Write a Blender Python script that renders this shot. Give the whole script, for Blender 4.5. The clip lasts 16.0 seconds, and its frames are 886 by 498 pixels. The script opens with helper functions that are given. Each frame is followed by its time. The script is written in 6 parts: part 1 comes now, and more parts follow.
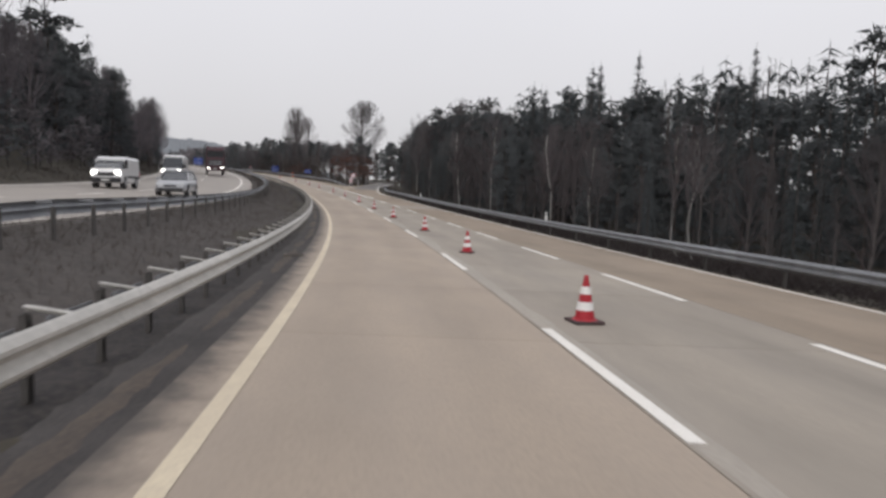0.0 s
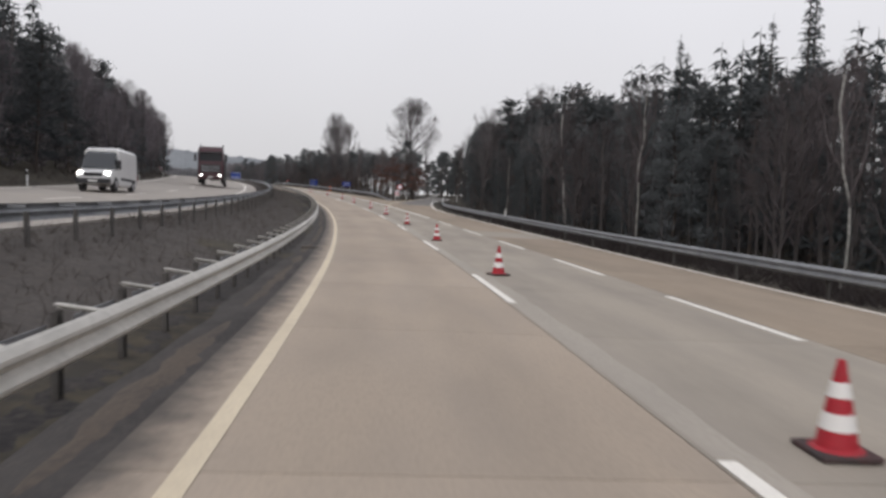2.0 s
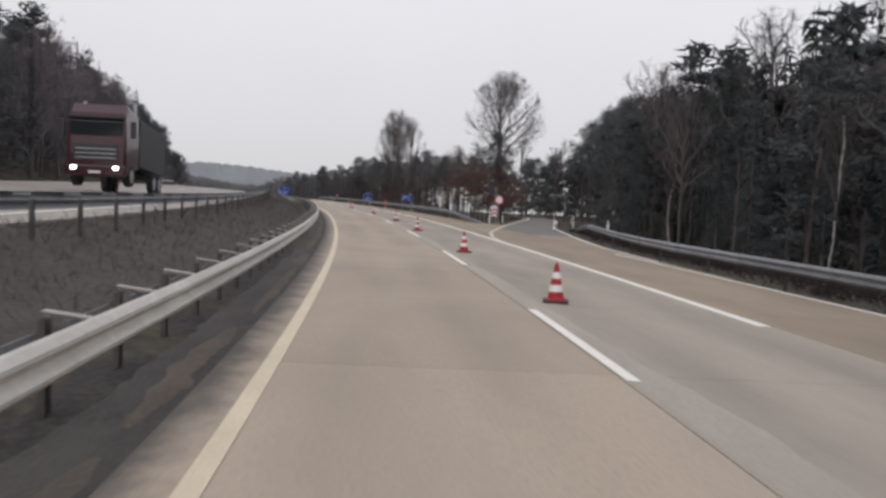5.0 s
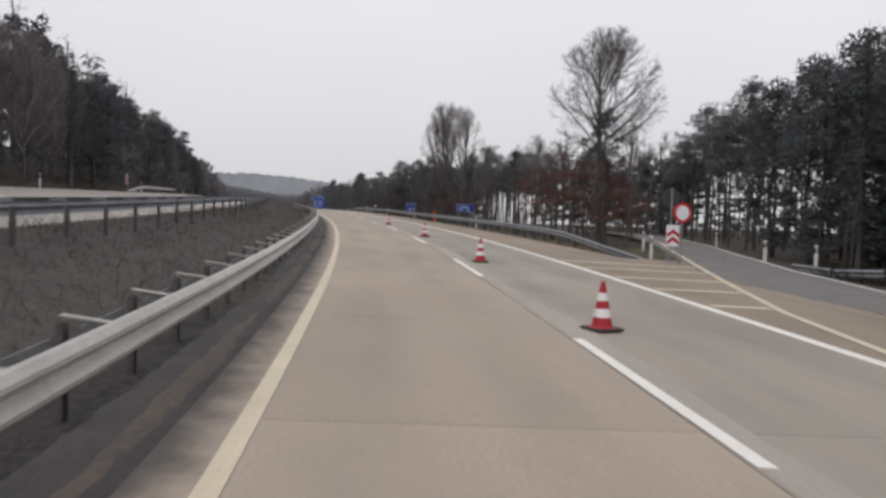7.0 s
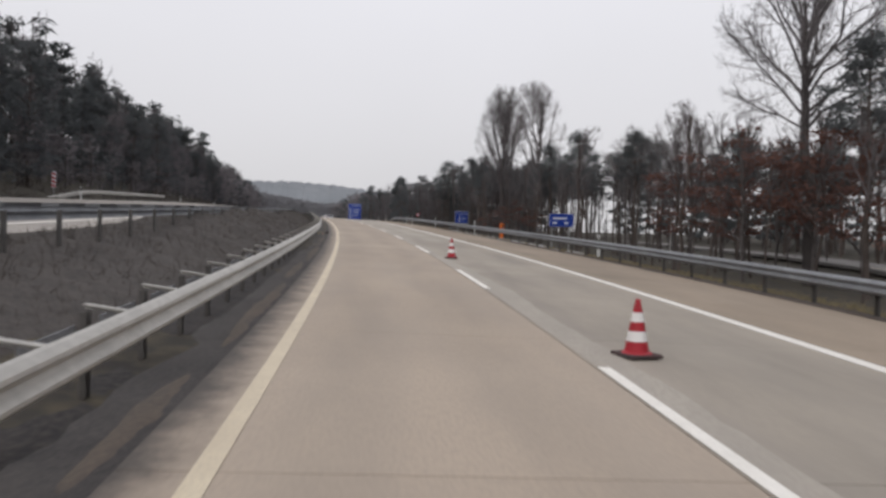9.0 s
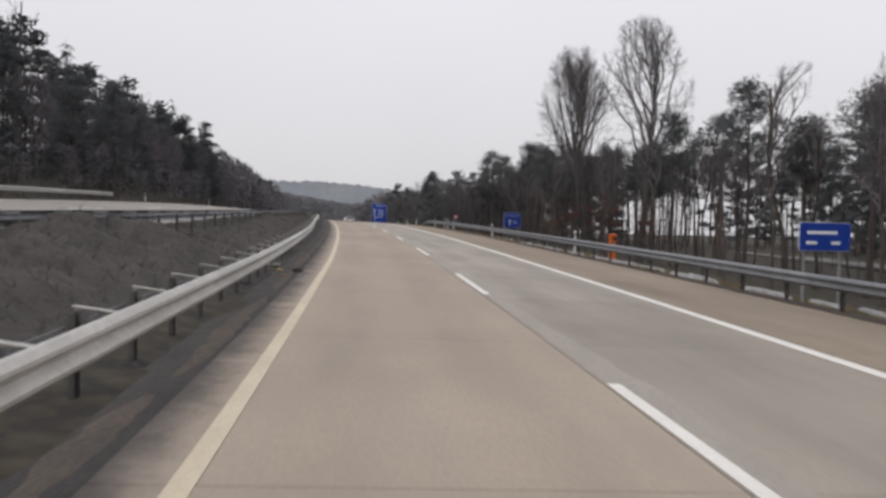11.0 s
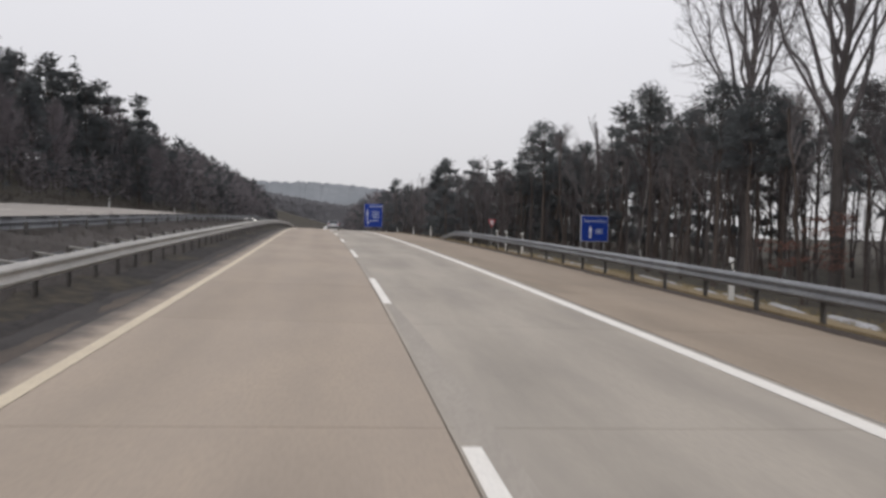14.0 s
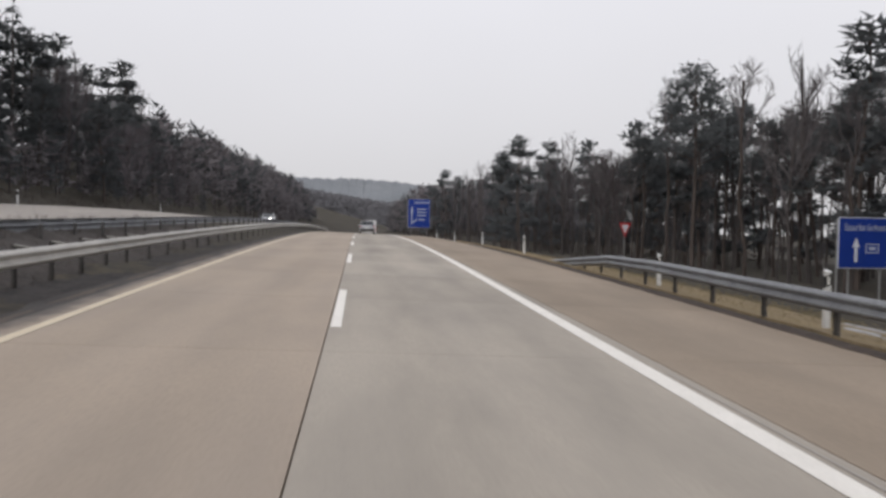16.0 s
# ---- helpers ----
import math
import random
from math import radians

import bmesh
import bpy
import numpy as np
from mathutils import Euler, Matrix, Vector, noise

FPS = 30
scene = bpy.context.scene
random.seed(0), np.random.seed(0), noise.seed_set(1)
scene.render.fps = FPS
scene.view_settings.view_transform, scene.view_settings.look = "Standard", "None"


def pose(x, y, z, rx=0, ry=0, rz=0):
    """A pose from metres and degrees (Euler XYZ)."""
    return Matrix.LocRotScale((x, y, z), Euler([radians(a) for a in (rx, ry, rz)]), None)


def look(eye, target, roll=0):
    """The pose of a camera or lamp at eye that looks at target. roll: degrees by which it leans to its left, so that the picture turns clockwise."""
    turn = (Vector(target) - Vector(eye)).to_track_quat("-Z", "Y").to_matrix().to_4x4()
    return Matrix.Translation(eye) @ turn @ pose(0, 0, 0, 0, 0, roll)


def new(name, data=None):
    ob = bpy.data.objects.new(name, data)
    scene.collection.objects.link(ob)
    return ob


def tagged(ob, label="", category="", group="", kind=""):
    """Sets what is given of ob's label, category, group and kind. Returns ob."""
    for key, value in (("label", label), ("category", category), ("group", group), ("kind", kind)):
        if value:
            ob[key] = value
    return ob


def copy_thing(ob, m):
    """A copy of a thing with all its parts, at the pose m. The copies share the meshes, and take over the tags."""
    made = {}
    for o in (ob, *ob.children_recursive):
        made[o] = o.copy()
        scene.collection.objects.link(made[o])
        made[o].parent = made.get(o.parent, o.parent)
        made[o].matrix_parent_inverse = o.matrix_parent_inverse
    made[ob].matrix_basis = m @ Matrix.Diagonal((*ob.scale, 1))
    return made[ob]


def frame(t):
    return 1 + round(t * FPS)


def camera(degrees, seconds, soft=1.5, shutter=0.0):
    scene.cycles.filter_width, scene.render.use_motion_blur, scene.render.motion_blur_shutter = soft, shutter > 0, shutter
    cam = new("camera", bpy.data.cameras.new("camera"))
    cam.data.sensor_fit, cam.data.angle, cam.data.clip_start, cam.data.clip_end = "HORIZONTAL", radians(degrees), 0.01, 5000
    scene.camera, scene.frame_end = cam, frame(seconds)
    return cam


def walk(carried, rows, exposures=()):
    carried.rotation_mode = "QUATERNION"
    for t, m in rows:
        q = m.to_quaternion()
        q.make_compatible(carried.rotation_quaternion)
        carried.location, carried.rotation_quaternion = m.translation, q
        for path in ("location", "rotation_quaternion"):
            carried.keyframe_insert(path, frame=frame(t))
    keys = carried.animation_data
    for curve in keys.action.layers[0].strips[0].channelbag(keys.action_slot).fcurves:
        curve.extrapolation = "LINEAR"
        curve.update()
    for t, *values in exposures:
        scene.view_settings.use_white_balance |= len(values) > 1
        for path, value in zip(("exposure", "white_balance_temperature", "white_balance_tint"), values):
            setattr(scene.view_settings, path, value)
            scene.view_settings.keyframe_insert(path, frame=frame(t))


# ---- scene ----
# ---------------- camera ----------------
cam = camera(64.73, 16.0, soft=3.0, shutter=0.15)
walk(cam, [
    (0.0, look((-2.400, 1.381, 1.740), (-0.780, 21.238, -0.018), 1.58)),
    (0.5, look((-2.502, 8.698, 1.608), (-1.236, 28.593, -0.001), 1.37)),
    (1.0, look((-2.737, 16.000, 1.508), (-1.853, 35.921, -0.029), 1.32)),
    (1.5, look((-3.162, 23.283, 1.441), (-2.594, 43.222, -0.010), 1.44)),
    (2.0, look((-3.574, 30.524, 1.401), (-3.325, 50.479, 0.074), 1.35)),
    (2.5, look((-4.182, 37.708, 1.394), (-4.199, 57.671, 0.163), 1.27)),
    (3.0, look((-4.792, 44.845, 1.415), (-5.156, 64.810, 0.288), 1.37)),
    (3.5, look((-5.526, 51.865, 1.468), (-6.209, 71.824, 0.388), 1.37)),
    (4.0, look((-6.462, 58.711, 1.554), (-7.401, 78.663, 0.533), 1.50)),
    (4.5, look((-7.442, 65.461, 1.667), (-8.665, 85.401, 0.720), 1.61)),
    (5.0, look((-8.494, 72.138, 1.808), (-10.016, 92.061, 0.938), 1.72)),
    (5.5, look((-9.627, 78.749, 1.975), (-11.459, 98.649, 1.182), 1.79)),
    (6.0, look((-10.852, 85.300, 2.163), (-12.994, 105.172, 1.441), 1.80)),
    (6.5, look((-12.178, 91.798, 2.364), (-14.622, 111.637, 1.704), 1.74)),
    (7.0, look((-13.611, 98.246, 2.580), (-16.334, 118.050, 1.953), 1.49)),
    (7.5, look((-15.116, 104.635, 2.808), (-18.119, 124.400, 2.246), 1.47)),
    (8.0, look((-16.653, 110.931, 3.045), (-19.921, 130.657, 2.579), 1.48)),
    (8.5, look((-18.276, 117.127, 3.295), (-21.826, 136.804, 2.829), 1.41)),
    (9.0, look((-19.922, 123.267, 3.544), (-23.797, 142.883, 3.097), 1.25)),
    (9.5, look((-21.679, 129.313, 3.784), (-25.797, 148.880, 3.346), 1.19)),
    (10.0, look((-23.518, 135.291, 4.016), (-27.834, 154.815, 3.582), 1.16)),
    (10.5, look((-25.437, 141.230, 4.241), (-29.911, 160.718, 3.799), 1.16)),
    (11.0, look((-27.436, 147.158, 4.459), (-32.033, 166.617, 3.996), 1.17)),
    (11.5, look((-29.516, 153.107, 4.671), (-34.205, 172.543, 4.169), 1.17)),
    (12.0, look((-31.578, 159.125, 4.880), (-36.290, 178.554, 4.308), 1.19)),
    (12.5, look((-33.624, 165.242, 5.086), (-38.271, 184.687, 4.562), 1.30)),
    (13.0, look((-35.577, 171.457, 5.294), (-40.083, 190.936, 4.764), 1.38)),
    (13.5, look((-37.459, 177.723, 5.503), (-41.874, 197.224, 5.039), 1.18)),
    (14.0, look((-39.409, 184.009, 5.717), (-43.897, 203.494, 5.289), 0.90)),
    (14.5, look((-41.474, 190.319, 5.938), (-46.183, 209.752, 5.508), 0.85)),
    (15.0, look((-43.685, 196.745, 6.168), (-48.753, 216.087, 5.729), 0.98)),
    (15.5, look((-46.061, 203.207, 6.392), (-51.479, 222.452, 5.844), 1.07)),
    (16.0, look((-48.510, 209.667, 6.605), (-54.188, 228.836, 6.065), 0.89)),
])

# ---------------- sky and sun ----------------
world = bpy.data.worlds.new("overcast_sky")
scene.world = world
world.use_nodes = True
wn = world.node_tree.nodes
wl = world.node_tree.links
sky = wn.new("ShaderNodeTexSky")
sky.sky_type = 'NISHITA'
sky.sun_disc = False
sky.sun_elevation = radians(32)
sky.sun_rotation = radians(200)
sky.air_density, sky.dust_density = 1.0, 4.0
grey = wn.new("ShaderNodeHueSaturation")
grey.inputs["Saturation"].default_value = 0.12
grey.inputs["Value"].default_value = 0.12
wl.new(sky.outputs["Color"], grey.inputs["Color"])
coord = wn.new("ShaderNodeTexCoord")
sep = wn.new("ShaderNodeSeparateXYZ")
wl.new(coord.outputs["Generated"], sep.inputs[0])
ramp = wn.new("ShaderNodeValToRGB")
ramp.color_ramp.elements[0].position = 0.0
ramp.color_ramp.elements[0].color = (0.66, 0.65, 0.665, 1)
ramp.color_ramp.elements[1].position = 0.42
ramp.color_ramp.elements[1].color = (0.86, 0.86, 0.92, 1)
wl.new(sep.outputs["Z"], ramp.inputs[0])
cloud = wn.new("ShaderNodeTexNoise")
cloud.inputs["Scale"].default_value = 2.2
cloud.inputs["Detail"].default_value = 4
wl.new(coord.outputs["Generated"], cloud.inputs["Vector"])
cr = wn.new("ShaderNodeMapRange")
cr.inputs["To Min"].default_value, cr.inputs["To Max"].default_value = 0.95, 1.05
wl.new(cloud.outputs["Fac"], cr.inputs["Value"])
mul = wn.new("ShaderNodeMixRGB")
mul.blend_type = 'MULTIPLY'
mul.inputs[0].default_value = 1.0
wl.new(ramp.outputs[0], mul.inputs[1])
wl.new(cr.outputs[0], mul.inputs[2])
mixs = wn.new("ShaderNodeMixRGB")
mixs.inputs[0].default_value = 0.9
wl.new(grey.outputs[0], mixs.inputs[1])
wl.new(mul.outputs[0], mixs.inputs[2])
bg = wn["Background"]
wl.new(mixs.outputs[0], bg.inputs["Color"])
bg.inputs["Strength"].default_value = 1.045

sun = new("sun", bpy.data.lights.new("sun", 'SUN'))
sun.data.energy = 0.6
sun.data.angle = radians(25)
sun.data.color = (1.0, 0.95, 0.88)
sun.matrix_world = look((0, 0, 50), (0 + 30, 60, 0))


# ---------------- materials ----------------
def material(name, colour, rough=0.8, metal=0.0, second=None, scale=4.0, third=None, fine=60.0, bump=0.15, vary=0.0,
             stretch=None, spec=0.3, tracks=None, dirt=None):
    """Two-scale procedural surface: colour wanders between colour and second (large), third (fine grain)."""
    m = bpy.data.materials.new(name)
    m.use_nodes = True
    n, l = m.node_tree.nodes, m.node_tree.links
    b = n["Principled BSDF"]
    b.inputs["Roughness"].default_value = rough
    b.inputs["Metallic"].default_value = metal
    b.inputs["Specular IOR Level"].default_value = spec
    tc = n.new("ShaderNodeTexCoord")
    src = tc.outputs["UV"] if tracks else tc.outputs["Object"]
    if stretch:
        mp = n.new("ShaderNodeMapping")
        mp.inputs["Scale"].default_value = stretch
        l.new(src, mp.inputs[0])
        src = mp.outputs[0]
    c4 = lambda c: (*c, 1)
    second = second or [v * 0.75 for v in colour]
    third = third or [v * 0.85 for v in colour]
    n1 = n.new("ShaderNodeTexNoise")
    n1.inputs["Scale"].default_value = scale
    n1.inputs["Detail"].default_value = 6
    n1.inputs["Roughness"].default_value = 0.62
    l.new(src, n1.inputs["Vector"])
    r1 = n.new("ShaderNodeValToRGB")
    r1.color_ramp.elements[0].position, r1.color_ramp.elements[1].position = 0.38, 0.66
    r1.color_ramp.elements[0].color, r1.color_ramp.elements[1].color = c4(colour), c4(second)
    l.new(n1.outputs["Fac"], r1.inputs[0])
    n2 = n.new("ShaderNodeTexNoise")
    n2.inputs["Scale"].default_value = fine
    n2.inputs["Detail"].default_value = 3
    l.new(src, n2.inputs["Vector"])
    mx = n.new("ShaderNodeMixRGB")
    l.new(r1.outputs[0], mx.inputs[1])
    mx.inputs[2].default_value = c4(third)
    rr = n.new("ShaderNodeMapRange")
    rr.inputs["From Min"].default_value, rr.inputs["From Max"].default_value = 0.4, 0.7
    rr.inputs["To Max"].default_value = 0.6
    l.new(n2.outputs["Fac"], rr.inputs["Value"])
    l.new(rr.outputs[0], mx.inputs[0])
    out = mx.outputs[0]
    if tracks:
        # two worn wheel tracks along the lane, broken up by the large noise
        sx = n.new("ShaderNodeSeparateXYZ")
        l.new(tc.outputs["UV"], sx.inputs[0])
        acc = None
        for centre in tracks:
            df = n.new("ShaderNodeMath")
            df.operation = 'SUBTRACT'
            l.new(sx.outputs[0], df.inputs[0])
            df.inputs[1].default_value = centre
            ab = n.new("ShaderNodeMath")
            ab.operation = 'ABSOLUTE'
            l.new(df.outputs[0], ab.inputs[0])
            fa = n.new("ShaderNodeMapRange")
            fa.interpolation_type = 'SMOOTHSTEP'
            fa.inputs["From Min"].default_value, fa.inputs["From Max"].default_value = 0.7, 0.1
            l.new(ab.outputs[0], fa.inputs["Value"])
            if acc is None:
                acc = fa.outputs[0]
            else:
                ad = n.new("ShaderNodeMath")
                ad.operation = 'ADD'
                l.new(acc, ad.inputs[0])
                l.new(fa.outputs[0], ad.inputs[1])
                acc = ad.outputs[0]
        mm = n.new("ShaderNodeMath")
        mm.operation = 'MULTIPLY'
        l.new(acc, mm.inputs[0])
        l.new(n1.outputs["Fac"], mm.inputs[1])
        dk = n.new("ShaderNodeMixRGB")
        dk.blend_type = 'MULTIPLY'
        l.new(mm.outputs[0], dk.inputs[0])
        l.new(out, dk.inputs[1])
        dk.inputs[2].default_value = (0.89, 0.89, 0.885, 1)
        # patchy stains of several metres
        n3 = n.new("ShaderNodeTexNoise")
        n3.inputs["Scale"].default_value = 0.16
        n3.inputs["Detail"].default_value = 5
        n3.inputs["Distortion"].default_value = 0.6
        l.new(tc.outputs["UV"], n3.inputs["Vector"])
        r3 = n.new("ShaderNodeMapRange")
        r3.inputs["From Min"].default_value, r3.inputs["From Max"].default_value = 0.35, 0.68
        r3.inputs["To Min"].default_value, r3.inputs["To Max"].default_value = 0.93, 1.06
        l.new(n3.outputs["Fac"], r3.inputs["Value"])
        st = n.new("ShaderNodeMixRGB")
        st.blend_type = 'MULTIPLY'
        st.inputs[0].default_value = 1.0
        l.new(dk.outputs[0], st.inputs[1])
        l.new(r3.outputs[0], st.inputs[2])
        out = st.outputs[0]
    if dirt:
        # washed-on dirt thickening towards the slab's outer edge, with a ragged front
        start, end, tint = dirt
        n4 = n.new("ShaderNodeTexNoise")
        n4.inputs["Scale"].default_value = 1.6
        n4.inputs["Detail"].default_value = 7
        n4.inputs["Roughness"].default_value = 0.68
        l.new(tc.outputs["UV"], n4.inputs["Vector"])
        rag = n.new("ShaderNodeMath")
        rag.operation = 'MULTIPLY_ADD'
        rag.inputs[1].default_value, rag.inputs[2].default_value = 0.9, -0.45
        l.new(n4.outputs["Fac"], rag.inputs[0])
        sd = n.new("ShaderNodeMath")
        sd.operation = 'ADD'
        l.new(sx.outputs[0], sd.inputs[0])
        l.new(rag.outputs[0], sd.inputs[1])
        fd = n.new("ShaderNodeMapRange")
        fd.interpolation_type = 'SMOOTHSTEP'
        fd.inputs["From Min"].default_value, fd.inputs["From Max"].default_value = start, end
        l.new(sd.outputs[0], fd.inputs["Value"])
        dm = n.new("ShaderNodeMixRGB")
        l.new(fd.outputs[0], dm.inputs[0])
        l.new(out, dm.inputs[1])
        dm.inputs[2].default_value = c4(tint)
        out = dm.outputs[0]
    if vary:
        oi = n.new("ShaderNodeObjectInfo")
        hv = n.new("ShaderNodeHueSaturation")
        vr = n.new("ShaderNodeMapRange")
        vr.inputs["To Min"].default_value, vr.inputs["To Max"].default_value = 1 - vary, 1 + vary
        l.new(oi.outputs["Random"], vr.inputs["Value"])
        l.new(vr.outputs[0], hv.inputs["Value"])
        l.new(out, hv.inputs["Color"])
        out = hv.outputs[0]
    l.new(out, b.inputs["Base Color"])
    if bump:
        bp = n.new("ShaderNodeBump")
        bp.inputs["Strength"].default_value = bump
        bp.inputs["Distance"].default_value = 0.02
        l.new(n2.outputs["Fac"], bp.inputs["Height"])
        l.new(bp.outputs[0], b.inputs["Normal"])
    return m


def leafy(name, colour, second, vary=0.25):
    """Foliage: colour varies by leaf clump and by tree, a little light passes through."""
    m = bpy.data.materials.new(name)
    m.use_nodes = True
    n, l = m.node_tree.nodes, m.node_tree.links
    b = n["Principled BSDF"]
    b.inputs["Roughness"].default_value = 0.75
    b.inputs["Specular IOR Level"].default_value = 0.15
    g = n.new("ShaderNodeNewGeometry")
    oi = n.new("ShaderNodeObjectInfo")
    mx = n.new("ShaderNodeMixRGB")
    mx.inputs[1].default_value, mx.inputs[2].default_value = (*colour, 1), (*second, 1)
    l.new(g.outputs["Random Per Island"], mx.inputs[0])
    hv = n.new("ShaderNodeHueSaturation")
    vr = n.new("ShaderNodeMapRange")
    vr.inputs["To Min"].default_value, vr.inputs["To Max"].default_value = 1 - vary, 1 + vary
    l.new(oi.outputs["Random"], vr.inputs["Value"])
    l.new(vr.outputs[0], hv.inputs["Value"])
    l.new(mx.outputs[0], hv.inputs["Color"])
    l.new(hv.outputs[0], b.inputs["Base Color"])
    # needles scatter the sky's light evenly: the shading leans towards the zenith
    half = n.new("ShaderNodeVectorMath")
    half.operation = 'SCALE'
    half.inputs["Scale"].default_value = 0.55
    l.new(g.outputs["Normal"], half.inputs[0])
    lean = n.new("ShaderNodeVectorMath")
    lean.operation = 'ADD'
    lean.inputs[1].default_value = (0, 0, 0.75)
    l.new(half.outputs[0], lean.inputs[0])
    unit = n.new("ShaderNodeVectorMath")
    unit.operation = 'NORMALIZE'
    l.new(lean.outputs[0], unit.inputs[0])
    l.new(unit.outputs[0], b.inputs["Normal"])
    thin = n.new("ShaderNodeBsdfTranslucent")
    l.new(hv.outputs[0], thin.inputs["Color"])
    both = n.new("ShaderNodeMixShader")
    both.inputs[0].default_value = 0.3
    l.new(b.outputs[0], both.inputs[1])
    l.new(thin.outputs[0], both.inputs[2])
    l.new(both.outputs[0], n["Material Output"].inputs["Surface"])
    return m


def plain(name, colour, rough=0.5, metal=0.0, coat=0.0, emit=None, strength=0.0, trans=0.0):
    m = bpy.data.materials.new(name)
    m.use_nodes = True
    b = m.node_tree.nodes["Principled BSDF"]
    b.inputs["Base Color"].default_value = (*colour, 1)
    b.inputs["Roughness"].default_value = rough
    b.inputs["Metallic"].default_value = metal
    b.inputs["Coat Weight"].default_value = coat
    b.inputs["Transmission Weight"].default_value = trans
    if emit:
        b.inputs["Emission Color"].default_value = (*emit, 1)
        b.inputs["Emission Strength"].default_value = strength
    return m


M_SLAB_L = material("concrete_warm", (0.42, 0.345, 0.275), 0.85, second=(0.37, 0.31, 0.255), scale=0.9, third=(0.35, 0.295, 0.24), fine=30, bump=0.2, vary=0.045, stretch=(1, 0.25, 1), tracks=(-2.85, -1.2), dirt=(-3.62, -4.20, (0.115, 0.102, 0.092)))
M_SLAB_R = material("concrete_grey", (0.385, 0.338, 0.283), 0.85, second=(0.298, 0.267, 0.229), scale=0.8, third=(0.335, 0.297, 0.25), fine=30, bump=0.2, vary=0.045, stretch=(1, 0.22, 1), tracks=(1.0, 2.8))
M_SLAB_R2 = material("concrete_pale", (0.43, 0.383, 0.325), 0.85, second=(0.325, 0.294, 0.255), scale=0.8, third=(0.37, 0.332, 0.284), fine=30, bump=0.2, vary=0.045, stretch=(1, 0.22, 1), tracks=(1.0, 2.8))
M_SHOULDER = material("concrete_shoulder", (0.355, 0.285, 0.218), 0.88, second=(0.285, 0.234, 0.183), scale=0.7, third=(0.27, 0.223, 0.176), fine=30, bump=0.2, vary=0.06, stretch=(1, 0.3, 1), tracks=(4.6, 7.2))
M_WORN = material("worn_concrete", (0.42, 0.378, 0.326), 0.85, second=(0.355, 0.32, 0.277), scale=0.9, third=(0.33, 0.295, 0.257), fine=30, bump=0.2, stretch=(1, 0.25, 1))
M_DUST = material("dusty_concrete", (0.225, 0.195, 0.165), 0.9, second=(0.125, 0.112, 0.100), scale=0.9, third=(0.12, 0.107, 0.095), fine=14, bump=0.3, vary=0.05)
M_OPP = material("concrete_opposite", (0.43, 0.39, 0.345), 0.85, second=(0.36, 0.33, 0.30), scale=0.3, third=(0.33, 0.30, 0.28), fine=40, vary=0.04)
M_ASPHALT = material("ramp_asphalt", (0.20, 0.188, 0.178), 0.9, second=(0.155, 0.146, 0.14), scale=0.8, third=(0.24, 0.226, 0.215), fine=70, bump=0.3)
M_JOINT = material("joint_filler", (0.17, 0.15, 0.13), 0.9, fine=30)
M_GUTTER = material("gutter_dirt", (0.075, 0.069, 0.067), 0.95, second=(0.045, 0.042, 0.042), scale=0.9, third=(0.11, 0.098, 0.088), fine=25, bump=0.5)
M_YELLOW = material("worn_cream_paint", (0.70, 0.605, 0.445), 0.6, second=(0.61, 0.52, 0.385), scale=1.5, third=(0.50, 0.425, 0.33), fine=35, bump=0.1)
M_WHITE = material("white_road_paint", (0.90, 0.865, 0.80), 0.6, second=(0.82, 0.785, 0.72), scale=2.0, third=(0.68, 0.65, 0.60), fine=40, bump=0.1)
M_GRASS = material("winter_ground", (0.055, 0.05, 0.042), 1.0, second=(0.036, 0.032, 0.029), scale=0.25, third=(0.12, 0.10, 0.065), fine=3.0, bump=0.8)
M_STEEL = material("galvanised_steel", (0.56, 0.54, 0.50), 0.55, 0.25, second=(0.46, 0.445, 0.41), scale=1.5, third=(0.38, 0.365, 0.34), fine=14, bump=0.05, vary=0.1)
M_STEEL_OLD = material("weathered_steel", (0.30, 0.31, 0.32), 0.55, 0.5, second=(0.23, 0.235, 0.25), scale=1.5, third=(0.17, 0.17, 0.18), fine=14, bump=0.05, vary=0.1)
M_POST = material("post_steel", (0.11, 0.105, 0.10), 0.7, 0.2, second=(0.08, 0.07, 0.065), scale=3, fine=20, vary=0.15)
M_BARK = material("dark_bark", (0.10, 0.089, 0.086), 0.95, second=(0.07, 0.062, 0.061), scale=2, third=(0.12, 0.106, 0.10), fine=12, bump=0.6, vary=0.25)
M_PINEBARK = material("pine_bark", (0.10, 0.083, 0.077), 0.95, second=(0.07, 0.061, 0.058), scale=2, third=(0.10, 0.072, 0.055), fine=12, bump=0.6, vary=0.25)
M_BIRCH = material("birch_bark", (0.42, 0.41, 0.39), 0.85, second=(0.26, 0.25, 0.235), scale=5, third=(0.06, 0.055, 0.05), fine=9, bump=0.3, vary=0.2, stretch=(1, 1, 0.5))
M_TWIG = material("bare_twigs", (0.155, 0.14, 0.143), 0.95, second=(0.115, 0.103, 0.106), scale=1, fine=10, bump=0, vary=0.25)
M_TWIG_DARK = material("dark_twigs", (0.105, 0.090, 0.092), 0.95, second=(0.075, 0.064, 0.067), scale=1, fine=10, bump=0, vary=0.25)
# dark twigs again, paled: veiling glare and haze are mixed into the colour
M_TWIG_VEIL = material("veil_paled_twigs", (0.185, 0.165, 0.175), 0.95, second=(0.13, 0.115, 0.124), scale=1, fine=10, bump=0, vary=0.25)
M_PINE = leafy("pine_needles", (0.092, 0.099, 0.103), (0.120, 0.127, 0.130))
M_SPRUCE = leafy("spruce_needles", (0.074, 0.085, 0.090), (0.104, 0.114, 0.117))
